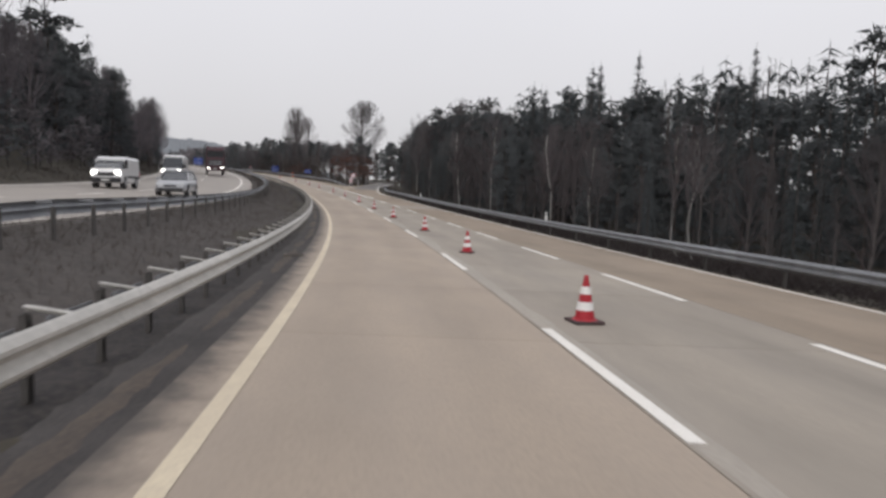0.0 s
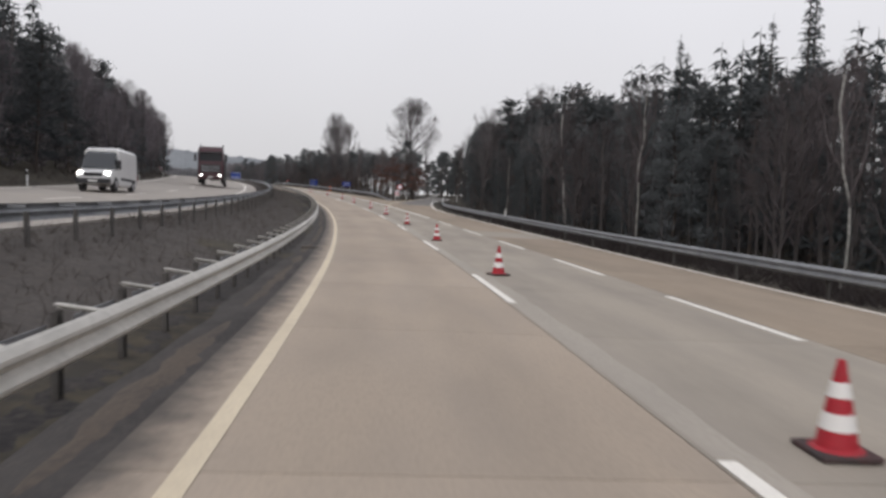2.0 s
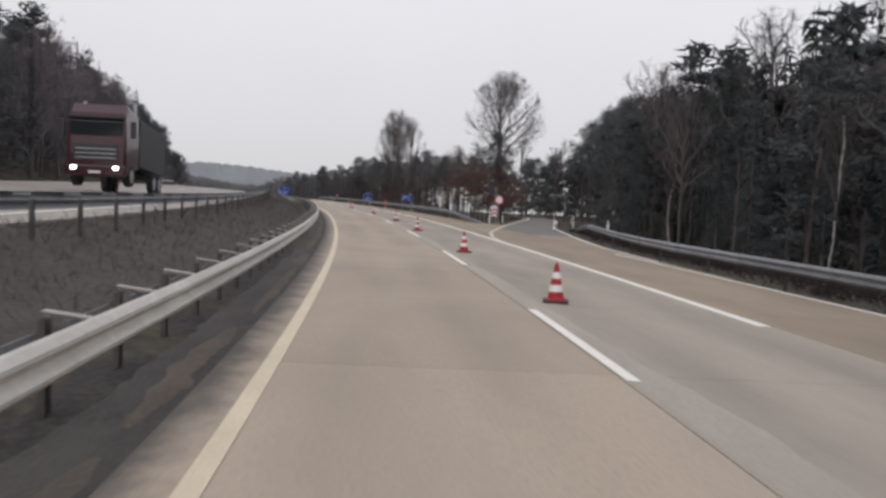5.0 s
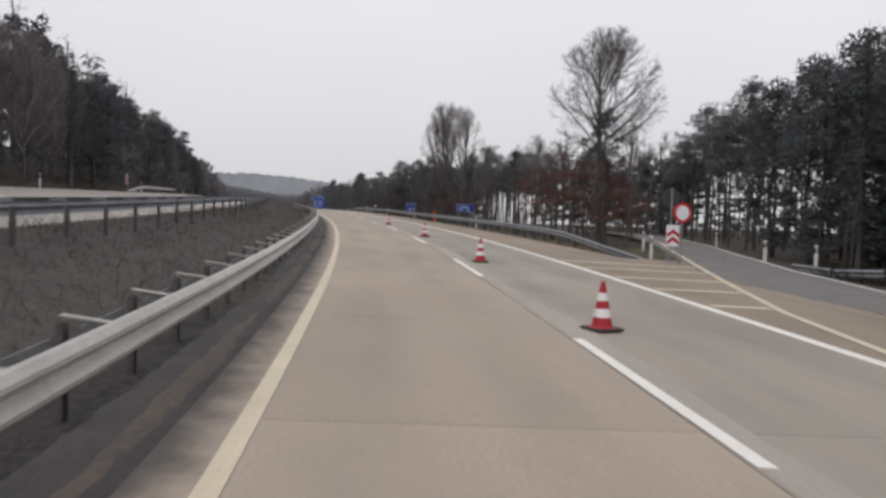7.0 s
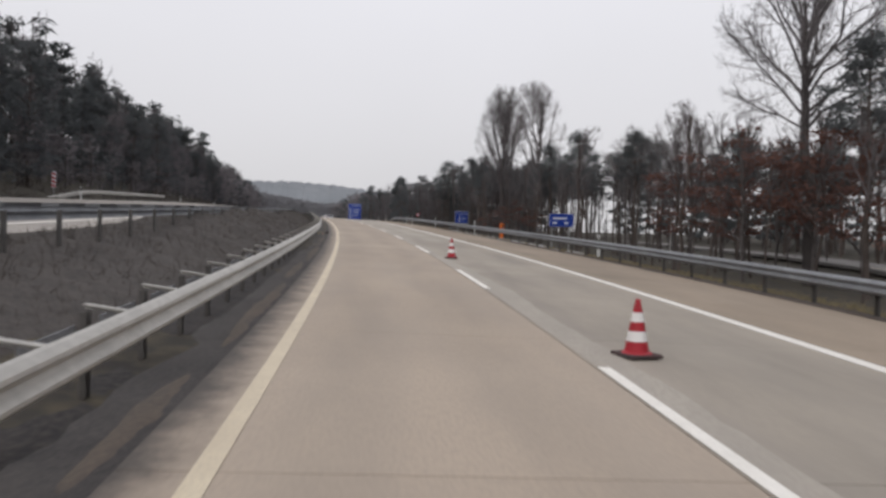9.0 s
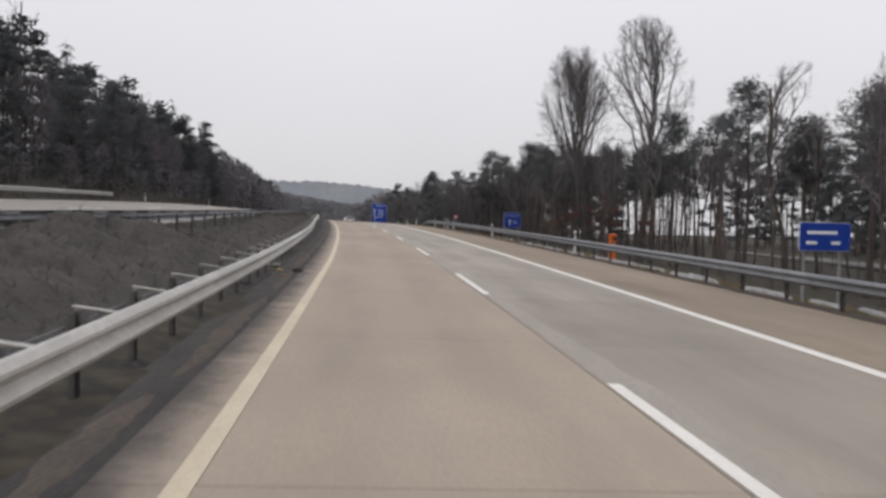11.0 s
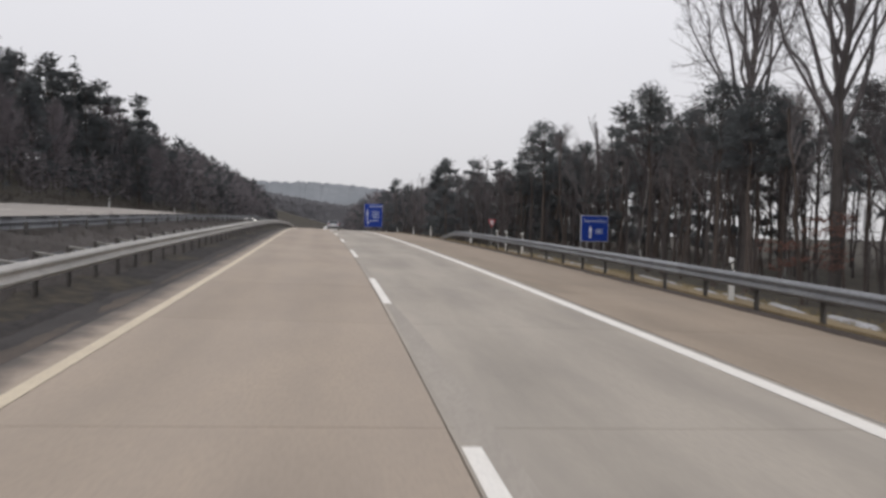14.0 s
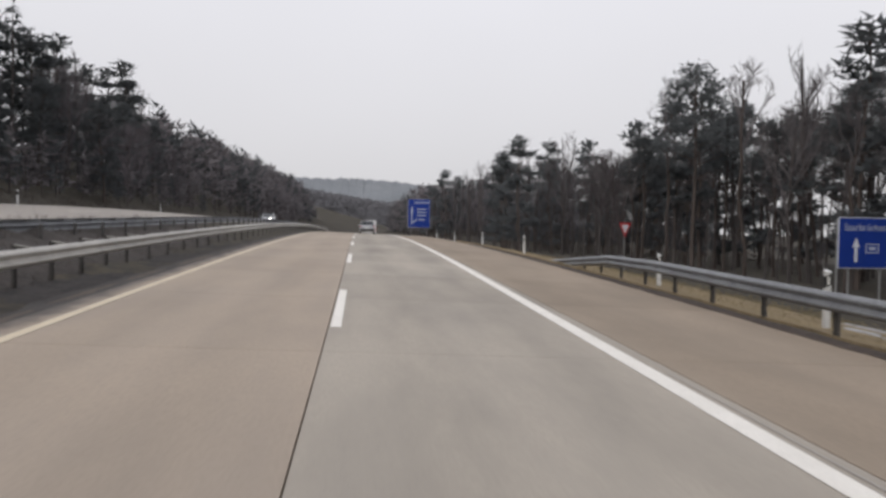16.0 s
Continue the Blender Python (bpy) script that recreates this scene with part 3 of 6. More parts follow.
def guard_rail(name, label, s0, s1, pitch, off, side, mat, top=0.75, reach=0.36, start_drop=False, end_drop=False, group="guard rails", rise_at=lambda s: 0.0, strap=False):
    """side +1: face towards +u, -1: towards -u. off(s): offset of the face."""
    root = tagged(new(name), label, "guard rail", group)
    root.matrix_basis = spot(s0, off(s0))
    inv = root.matrix_basis.inverted()
    beam = beam_mesh(4.06, mat)
    post, arm = post_mesh(top - 0.05, M_POST), spacer_mesh(mat, reach, 0.055 if strap else 0.0)
    tie = from_bm("rear_strap", box(bmesh.new(), 0, 0, 0, 0.012, pitch - 0.55, 0.055, 0.003), M_STEEL_OLD)
    flip = Matrix.Rotation(math.pi, 4, 'Z')

    def height(s):
        h = top + rise_at(s)
        if start_drop:
            h = min(h, 0.05 + (s - s0) / 9.0 * (top - 0.05)) if s < s0 + 9 else h
        if end_drop:
            h = min(h, 0.05 + (s1 - s) / 9.0 * (top - 0.05)) if s > s1 - 9 else h
        return h
    s = s0
    while s < s1 - 0.01:
        a, b = road_xyz(s, off(s), height(s)), road_xyz(s + 4, off(s + 4), height(min(s + 4, s1)))
        d = Vector(b - a)
        yaw, rise = math.atan2(-d.x, d.y), math.atan2(d.z, math.hypot(d.x, d.y))
        m = Matrix.Translation(a) @ Matrix.Rotation(yaw, 4, 'Z') @ Matrix.Rotation(rise, 4, 'X')
        if side < 0:
            m = Matrix.Translation(b) @ Matrix.Rotation(yaw, 4, 'Z') @ Matrix.Rotation(rise, 4, 'X') @ flip
        child("beam", beam, root, inv @ m)
        s += 4
    n = int((s1 - s0) / pitch)
    for i in range(n):
        s = s0 + (i + 0.5) * pitch
        h = height(s)
        if h < 0.35:
            continue
        turn = 0 if side > 0 else 180
        child("spacer", arm, root, inv @ spot(s, off(s), h - 0.02, turn))
        child("post", post, root, inv @ spot(s, off(s) - side * (reach + 0.02), h - top + (0.045 if strap else 0.0), turn))
        if strap:
            child("rear_strap", tie, root, inv @ spot(s - 0.5 * pitch + 0.2, off(s) - side * (reach + 0.05), h - 0.13, turn, True))
    return root


LEFT_U = lambda s: float(np.interp(s, [-40, 90, 108, 165, 183, 202, 700], [-4.68, -4.68, -4.61, -4.61, -4.85, -5.25, -5.25]))
RIGHT_1 = lambda s: float(np.interp(s, [-40, 95, 100, 105, 110, 115, 120, 128], [8.05, 8.1, 8.6, 9.6, 10.9, 12.3, 13.9, 16.3]))
RIGHT_2 = lambda s: float(np.interp(s, [124, 136, 230, 248], [8.6, 7.75, 7.75, 8.6]))
OPP_U = lambda s: float(np.interp(s, [185, 200, 218, 243], [-8.5, -8.3, -8.0, -7.6]))
OPP_RISE = lambda s: float(np.interp(s, [30, 50, 63, 80, 108, 133, 175, 186, 200, 243], [0.02, 0.04, 0.11, 0.16, 0.10, 0.14, 0.0, -0.04, -0.11, -0.08]))
LIFT = lambda s: float(np.interp(s, [185, 205], [0.0, 0.08]))
guard_rail("guard_rail", "galvanised steel guard rail with spacer arms along the median", -23.51, 236.49, 1.485, LEFT_U, 1, M_STEEL, 0.75, 0.375, rise_at=LIFT, strap=True)
guard_rail("guard_rail", "far galvanised steel guard rail along the median", 236.49, 340.49, 2.0, LEFT_U, 1, M_STEEL, rise_at=LIFT)
guard_rail("guard_rail", "grey steel guard rail in front of the dark wood", -12, 126, 4.0, RIGHT_1, -1, M_STEEL_OLD, 0.75, 0.1, False, True)
guard_rail("guard_rail", "weathered steel guard rail on posts, ends sloping to the ground", 126, 246, 2.0, RIGHT_2, -1, M_STEEL_OLD, 0.75, 0.1, True, True)
guard_rail("guard_rail", "steel guard rail at the inner edge of the opposite carriageway", 4, 330, 2.0, OPP_U, -1, M_STEEL_OLD, 0.75, 0.3, True, rise_at=OPP_RISE)


# ---------------- traffic cones ----------------
M_CONE = material("cone_red", (0.43, 0.026, 0.040), 0.5, second=(0.36, 0.022, 0.034), scale=6, third=(0.30, 0.03, 0.036), fine=40, bump=0)
M_BAND = plain("cone_band", (0.78, 0.76, 0.74), 0.4)
M_RUBBER = material("dirty_rubber", (0.055, 0.045, 0.045), 0.85, second=(0.10, 0.05, 0.05), scale=6, fine=30)


def cone_ring(z0, z1, grow=0.0, sides=20):
    r = lambda z: 0.165 - (0.165 - 0.032) * z / 0.70 + grow
    bm = bmesh.new()
    tube(bm, (0, 0, z0), (0, 0, z1), r(z0), r(z1), sides)
    return bm


def traffic_cone():
    root = tagged(new("traffic_cone"), "red and white banded traffic cone on a dark rubber base", "traffic cone", "row of cones")
    bm = bmesh.new()
    box(bm, 0, 0, 0.03, 0.46, 0.46, 0.045, 0.02)
    for a in range(4):
        box(bm, 0.19 * math.cos(a * math.pi / 2 + 0.785), 0.19 * math.sin(a * math.pi / 2 + 0.785), 0.012, 0.10, 0.10, 0.024, 0.006)
    part("base", bm, M_RUBBER, root, "black rubber base plate")
    bm = cone_ring(0.045, 0.72)
    tube(bm, (0, 0, 0.045), (0, 0, 0.075), 0.20, 0.165, 20)
    part("body", bm, M_CONE, root, smooth=False)
    part("band", cone_ring(0.20, 0.325, 0.003), M_BAND, root, "white reflective band")
    part("band", cone_ring(0.44, 0.555, 0.003), M_BAND, root, "white reflective band")
    return root


cone = traffic_cone()
CONES = [(11.51, 0.76), (23.84, 0.92), (35.57, 0.97), (47.72, 0.65), (60.33, 0.63), (73.25, 0.72), (85.4, 0.7), (96.6, 0.72),
         (109.57, 0.60), (120.62, 0.73), (133.99, 0.66), (150.41, 0.51)]
cone.matrix_basis = spot(*CONES[0], 0.0, 8)
for i, (s, u) in enumerate(CONES[1:]):
    copy_thing(cone, spot(s, u, 0.0, 17 * i % 40 - 20))


# ---------------- trees ----------------
rng = np.random.default_rng(7)


class Shape:
    """Collects verts and faces of one part."""

    def __init__(self):
        self.v, self.f, self.n = [], [], 0

    def add(self, verts, faces):
        self.v.append(np.asarray(verts, float))
        self.f.extend([tuple(i + self.n for i in f) for f in faces])
        self.n += len(verts)

    def arrays(self):
        return np.concatenate(self.v), self.f

    def limb(self, p0, p1, r0, r1, sides):
        d = p1 - p0
        d = d / (np.linalg.norm(d) + 1e-9)
        a = np.cross(d, (0.3, 0.9, 0.2))
        a /= np.linalg.norm(a)
        b = np.cross(d, a)
        w = np.arange(sides) * 2 * math.pi / sides
        ring = np.cos(w)[:, None] * a + np.sin(w)[:, None] * b
        self.add(np.concatenate([p0 + ring * r0, p1 + ring * r1]),
                 [(i, (i + 1) % sides, sides + (i + 1) % sides, sides + i) for i in range(sides)])

    def blade(self, p0, p1, w):
        d = p1 - p0
        a = np.cross(d, rng.normal(size=3))
        a = a / (np.linalg.norm(a) + 1e-9) * w
        self.add([p0 - a, p0 + a, p1], [(0, 1, 2)])

    def leaves(self, centre, radii, n, size):
        """n small leaf clumps scattered in an ellipsoid, thinner towards its rim."""
        d = rng.normal(size=(n, 3))
        d /= np.linalg.norm(d, axis=1)[:, None]
        r = rng.random(n) ** 0.45
        c = np.asarray(centre) + d * r[:, None] * np.asarray(radii)
        e1 = rng.normal(size=(n, 3))
        e2 = rng.normal(size=(n, 3))
        e1 /= np.linalg.norm(e1, axis=1)[:, None]
        e2 /= np.linalg.norm(e2, axis=1)[:, None]
        e2[:, 2] = np.abs(e2[:, 2]) * 0.7
        z = size * (0.6 + 0.8 * rng.random(n))[:, None]
        v = np.stack([c - e1 * z * 0.24, c + e1 * z * 0.24, c + e2 * z * 1.25], 1).reshape(-1, 3)
        self.add(v, [(3 * i, 3 * i + 1, 3 * i + 2) for i in range(n)])


def bend(h, lean, n, wob):
    """Points up a slightly crooked trunk."""
    t = np.linspace(0, 1, n)
    w = np.cumsum(rng.normal(size=(n, 2)) * wob, axis=0)
    w -= w[0]
    return np.stack([lean[0] * t * h + w[:, 0], lean[1] * t * h + w[:, 1], t * h], -1)


def trunk_of(pts, r0, r1, sides=7, flare=1.35):
    sh = Shape()
    n = len(pts)
    for i in range(n - 1):
        a, b = i / (n - 1), (i + 1) / (n - 1)
        ra = r0 + (r1 - r0) * a
        rb = r0 + (r1 - r0) * b
        if i == 0:
            p = pts[0] - (0, 0, 0.5)
            sh.limb(p, pts[0] + (pts[1] - pts[0]) * 0.12, r0 * flare, ra, sides)
            sh.limb(pts[0] + (pts[1] - pts[0]) * 0.12, pts[1], ra, rb, sides)
        else:
            sh.limb(pts[i], pts[i + 1], ra, rb, sides)
    return sh


def pine_tree(h=15.0, clumps=15, per=150, size=0.34, bare=0.52, wide=2.3, sides=7, clump=1.25):
    """Pine with a domed crown of dense needle pads on a bare trunk."""
    pts = bend(h, rng.normal(size=2) * 0.02, 7, 0.12)
    tr = trunk_of(pts, 0.012 * h, 0.05, sides)
    cr = Shape()
    step = np.linspace(0, 1, 7)
    at = lambda f: np.array([np.interp(f, step, pts[:, i]) for i in range(3)])
    for k in range(clumps):
        g = (k + rng.random()) / clumps
        f = bare + (0.97 - bare) * g
        base = at(max(0.05, f - 0.06))
        reach = wide * math.sqrt(max(0.04, 1.0 - (0.25 + 0.75 * g) ** 2.4)) * (0.35 + 0.75 * rng.random())
        a = k * 2.4 + rng.random()
        tip = at(f) + np.array([math.cos(a) * reach, math.sin(a) * reach, reach * 0.1])
        tr.limb(base, tip - (0, 0, 0.15), 0.05, 0.015, 3)
        w = clump * (0.65 + 0.5 * rng.random())
        cr.leaves(tip, (w, w, w * 0.48), per, size)
    cr.leaves(pts[-1] - (0, 0, 0.3), (clump, clump, clump * 0.6), per, size)
    for k in range(9):
        f = bare * (0.35 + 0.65 * rng.random())
        base = at(f)
        a = rng.random() * 6.283
        tr.limb(base, base + np.array([math.cos(a), math.sin(a), 0.1 - 0.4 * rng.random()]) * (0.6 + 1.2 * rng.random()), 0.03, 0.008, 3)
    return tr, cr, M_PINEBARK, M_PINE


def spruce_tree(h=16.0, levels=26, around=7, low=0.12, wide=2.5, size=0.5, pitch=0.34):
    """Spruce: tiers of drooping boughs fringed with hanging sprays, upturned towards the pointed top."""
    pts = bend(h, rng.normal(size=2) * 0.01, 5, 0.05)
    tr = trunk_of(pts, 0.013 * h, 0.02, 6)
    cr = Shape()
    for k in range(levels):
        f = low + (1 - low) * (k / levels) ** 0.94
        reach = wide * (1 - f) ** 0.85 + 0.10
        n = around if f < 0.85 else max(4, around - 3)
        for j in range(n):
            a = 6.283 * (j + rng.random() * 0.8) / n + k * 1.3
            L = reach * (0.5 + 0.6 * rng.random())
            d = np.array([math.cos(a), math.sin(a), 0])
            side = np.array([-d[1], d[0], 0])
            up = (0.55 if f > 0.85 else 0.0 if f > 0.6 else -0.2) + 0.18 * rng.normal()
            p = np.array([pts[-1][0] * f, pts[-1][1] * f, f * h + rng.normal() * 0.5 * h / levels])
            way = d * L + np.array([0, 0, L * up])
            cr.blade(p, p + way, 0.05)
            m = max(2, int(L / pitch))
            for i in range(m):
                q = p + way * (i + 0.3 + 0.6 * rng.random()) / m
                w = size * (0.5 + 0.6 * rng.random()) * (1.15 - 0.55 * i / m)
                t = side * w * (1 if (i + j) % 2 else -1)
                cr.add([q - d * 0.05, q + d * w * 0.35, q + t * 0.8 + d * w * 0.5 - (0, 0, w * (0.25 + 0.4 * rng.random()))], [(0, 1, 2)])
    cr.limb(pts[-1] - (0, 0, 0.6), pts[-1] + (0, 0, 0.5), 0.04, 0.008, 3)
    return tr, cr, M_BARK, M_SPRUCE


def bare_tree(h=18.0, limbs=11, fork=0.32, spread=0.62, girth=0.019, twigs=5, stems=1, reach=0.42, twig_mat=None, bark=None, sub=6):
    tr, cr = Shape(), Shape()
    for st in range(stems):
        lean = rng.normal(size=2) * (0.03 if stems == 1 else 0.09)
        hh = h * (1 - 0.12 * st * rng.random())
        pts = bend(hh, lean, 8, 0.009 * hh)
        t2 = trunk_of(pts, girth * hh / (1 if stems == 1 else 1.3), 0.05, 8)
        tr.add(*t2.arrays())
        for k in range(limbs):
            f = fork + (0.97 - fork) * (k + rng.random() * 0.6) / limbs
            p = np.array([np.interp(f, np.linspace(0, 1, 8), pts[:, i]) for i in range(3)])
            a = k * 2.4 + rng.random()
            tilt = spread * (1.15 - 0.55 * (f - fork) / (1 - fork))
            L = hh * reach * (1.0 - 0.62 * (f - fork) / (1 - fork)) * (0.75 + 0.4 * rng.random())
            d = np.array([math.cos(a) * math.sin(tilt), math.sin(a) * math.sin(tilt), math.cos(tilt)])
            q = p
            r = 0.0085 * L + 0.02
            for seg in range(3):
                d2 = d + rng.normal(size=3) * 0.14 + np.array([0, 0, 0.09])
                d2 /= np.linalg.norm(d2)
                e = q + d2 * L / 3
                cr.limb(q, e, r * (1 - seg * 0.28), r * (1 - (seg + 1) * 0.28), 4)
                for b in range(sub // 3 + (seg > 0)):
                    g = rng.normal(size=3) * 0.55 + d2 * 0.75 + np.array([0, 0, 0.25])
                    g /= np.linalg.norm(g)
                    s0 = q + (e - q) * rng.random()
                    l2 = L * (0.34 - 0.05 * seg) * (0.6 + 0.6 * rng.random())
                    m0 = s0 + g * l2
                    cr.limb(s0, m0, 0.022, 0.010, 3)
                    for w in range(twigs):
                        u0 = s0 + (m0 - s0) * (0.25 + 0.75 * rng.random())
                        g2 = g + rng.normal(size=3) * 0.55 + np.array([0, 0, 0.15])
                        g2 /= np.linalg.norm(g2)
                        l3 = l2 * (0.35 + 0.35 * rng.random())
                        u1 = u0 + g2 * l3
                        cr.blade(u0, u1, 0.012)
                        for w2 in range(2):
                            u2 = u0 + (u1 - u0) * (0.4 + 0.5 * rng.random())
                            g3 = g2 + rng.normal(size=3) * 0.6
                            cr.blade(u2, u2 + g3 / np.linalg.norm(g3) * l3 * 0.6, 0.008)
                q, d = e, d2
    return tr, cr, bark or M_BARK, twig_mat or M_TWIG


def domed_tree(h=15.0, fork=0.3, wide=0.26, limbs=14, sub=8, twigs=5, girth=0.014, twig_mat=None, bark=None, vase=0.0, wob=0.006):
    """Leafless broadleaf tree whose twigs end on a rounded crown."""
    tr, cr = Shape(), Shape()
    pts = bend(h * 0.86, rng.normal(size=2) * 0.02, 8, wob * h)
    tr.add(*trunk_of(pts, girth * h, 0.06, 8).arrays())
    mid = np.array([0, 0, h * (0.5 + 0.5 * fork - 0.04)])
    radii = np.array([wide * h, wide * h, h * (0.5 - 0.5 * fork + 0.04)]) * (0.92 + 0.16 * rng.random(3))

    def inside(a, b):
        """b, drawn back towards a until it lies within the crown."""
        for k in range(5):
            q = (b - mid) / radii
            if q @ q < 1.06 + 0.1 * rng.random():
                break
            b = a + (b - a) * 0.72
        return b

    for k in range(limbs):
        g = (k + 0.5) / limbs
        f = (fork + (0.80 - fork) * g ** 1.25) / 0.86
        p = np.array([np.interp(f, np.linspace(0, 1, 8), pts[:, i]) for i in range(3)])
        a = k * 2.4 + rng.random() * 0.8
        phi = math.radians(-18 + 98 * g ** 0.8 + vase * 30 * (1 - g) + rng.normal() * 10)
        tip = mid + radii * np.array([math.cos(phi) * math.cos(a), math.cos(phi) * math.sin(a), math.sin(phi)]) * (0.86 + 0.14 * rng.random())
        L = np.linalg.norm(tip - p)
        ctl = p + (tip - p) * 0.5 + np.array([0, 0, (0.02 + 0.10 * vase) * L]) + rng.normal(size=3) * 0.06 * L
        tt = np.linspace(0, 1, 6)[:, None]
        path = (1 - tt) ** 2 * p + 2 * tt * (1 - tt) * ctl + tt ** 2 * tip
        path[1:-1] += rng.normal(size=(4, 3)) * 0.02 * L
        r = 0.011 * L + 0.025
        for i in range(5):
            cr.limb(path[i], path[i + 1], r * (1 - i * 0.17), r * (1 - (i + 1) * 0.17), 4)
        for b in range(sub):
            w = 0.22 + 0.78 * (b + rng.random()) / sub
            s0 = np.array([np.interp(w, tt[:, 0], path[:, i]) for i in range(3)])
            d = (tip - p) / L * 0.7 + (s0 - mid) / (np.linalg.norm(s0 - mid) + 0.1) * 0.35 + rng.normal(size=3) * 0.55 + np.array([0, 0, 0.3])
            d /= np.linalg.norm(d)
            m0 = inside(s0, s0 + d * L * (0.42 - 0.2 * w) * (0.7 + 0.6 * rng.random()))
            l2 = np.linalg.norm(m0 - s0)
            cr.limb(s0, m0, 0.024, 0.010, 3)
            for v in range(twigs):
                u0 = s0 + (m0 - s0) * (0.2 + 0.8 * rng.random())
                g2 = d + rng.normal(size=3) * 0.6 + np.array([0, 0, 0.12])
                l3 = (0.5 + 0.05 * h) * (0.5 + 0.6 * rng.random())
                u1 = inside(u0, u0 + g2 / np.linalg.norm(g2) * l3)
                cr.blade(u0, u1, 0.014)
                for w2 in range(2):
                    u2 = u0 + (u1 - u0) * (0.3 + 0.6 * rng.random())
                    g3 = g2 + rng.normal(size=3) * 0.7
                    cr.blade(u2, inside(u2, u2 + g3 / np.linalg.norm(g3) * l3 * 0.65), 0.009)
    return tr, cr, bark or M_BARK, twig_mat or M_TWIG


def far_tree(h=14.0, wide=2.2, n=70, low=0.12, mat=None):
    """Coarse tree for distances where only the outline of the crown is told."""
    tr, cr = Shape(), Shape()
    tr.limb(np.array([0, 0, -0.5]), np.array([0, 0, h * 0.7]), 0.2, 0.06, 4)
    for k in range(4):
        f = low + (0.92 - low) * (k + 0.5) / 4
        cr.leaves((rng.normal() * 0.4, rng.normal() * 0.4, f * h), (wide * (1.1 - 0.16 * k), wide * (1.1 - 0.16 * k), h * 0.15), n // 4, 1.5)
    return tr, cr, M_BARK, mat or M_PINE


def birch_tree(h=12.0):
    return domed_tree(h, 0.34, 0.15, 11, 6, 4, 0.0058, M_TWIG_DARK, M_BIRCH, 0.6, 0.016)


def copper_tree(h=8.0):
    tr, cr, a, b = domed_tree(h, 0.2, 0.36, 10, 5, 2, 0.011)
    tr.add(*cr.arrays())
    lv = Shape()
    for k in range(34):
        a0, r0 = rng.random() * 6.283, 3.2 * math.sqrt(rng.random())
        lv.leaves((math.cos(a0) * r0, math.sin(a0) * r0, h * (0.32 + 0.55 * rng.random())), (0.9, 0.9, 0.3), 42, 0.26)
    return tr, lv, M_BARK, M_COPPER


def tree_kind(name, label, builder, *args, **kw):
    tr, cr, m1, m2 = builder(*args, **kw)
    return dict(name=name, label=label, top=float(max(tr.arrays()[0][:, 2].max(), cr.arrays()[0][:, 2].max())), trunk=from_np("trunk", *tr.arrays(), m1, True), crown=from_np("crown", *cr.arrays(), m2),
                raw=[(*tr.arrays(), m1), (*cr.arrays(), m2)])


L_PINE = "tall dark Scots pine with a bare trunk and clumped crown"
L_SPRUCE = "dark green spruce with ragged drooping branches"
L_BARE = "leafless broadleaf tree with fine grey twigs"
L_BIRCH = "slender leafless birch with a pale trunk"
PINES = [tree_kind("pine_tree", L_PINE, pine_tree, 15 + 2 * i, 27, 150, 0.29, 0.56 + 0.05 * i, 3.0, 7, 1.3) for i in range(3)]
PINES_LOW = [tree_kind("pine_tree", "bushy dark pine with branches close to the ground", pine_tree, 12, 30, 150, 0.32, 0.08, 2.5) for i in range(2)]
SPRUCES = [tree_kind("spruce_tree", L_SPRUCE, spruce_tree, 16 + i, 46, 9, 0.10 + 0.08 * i, 2.5, 0.36) for i in range(3)]
BARES = [tree_kind("bare_tree", L_BARE, domed_tree, 13 + i, 0.30 + 0.06 * i, 0.24, 14, 8, 6, 0.011) for i in range(3)]
SLIMS = [tree_kind("bare_tree", "slim dark leafless trunk among the roadside trees", domed_tree, 11 + i, 0.5, 0.13, 8, 5, 5, 0.009, None, M_PINEBARK, 0.4, 0.012) for i in range(3)]
BARES_DARK = [tree_kind("bare_tree", "dense dark leafless tree at the wood's edge", domed_tree, 11 + i, 0.12, 0.27, 14, 8, 8, 0.010, M_TWIG_DARK) for i in range(3)]
BARES_VEIL = [tree_kind("bare_tree", "leafless tree on the bank, its fine twigs greyed by painted glare and haze", domed_tree, 11 + i, 0.14, 0.25, 15, 9, 9, 0.010, M_TWIG_VEIL, None, 0.3) for i in range(3)]
BIRCHES = [tree_kind("birch_tree", L_BIRCH, birch_tree, 12 + i) for i in range(3)]
OAK = tree_kind("oak_tree", "tall leafless oak with a wide round crown", domed_tree, 18.0, 0.42, 0.285, 27, 15, 8, 0.021)
POPLARS = [tree_kind("poplar_tree", "tall leafless poplar with fanned upright limbs", domed_tree, 20.0, 0.34, 0.21, 20, 12, 7, 0.014, None, None, 0.7) for i in range(2)]
COPPERS = [tree_kind("beech_tree", "young beech holding withered red-brown leaves", copper_tree, 8.0 + i) for i in range(2)]


def plant(kind, s, u, scale=1.0, group="roadside trees", label=""):
    root = tagged(new(kind["name"]), label or kind["label"], "tree", group)
    p = road_xyz(s, u, -0.05)
    root.matrix_basis = pose(p[0], p[1], p[2], 0, 0, rng.random() * 360) @ Matrix.Diagonal((scale, scale, scale * (0.94 + 0.12 * rng.random()), 1))
    child("trunk", kind["trunk"], root)
    child("crown", kind["crown"], root)
    return root


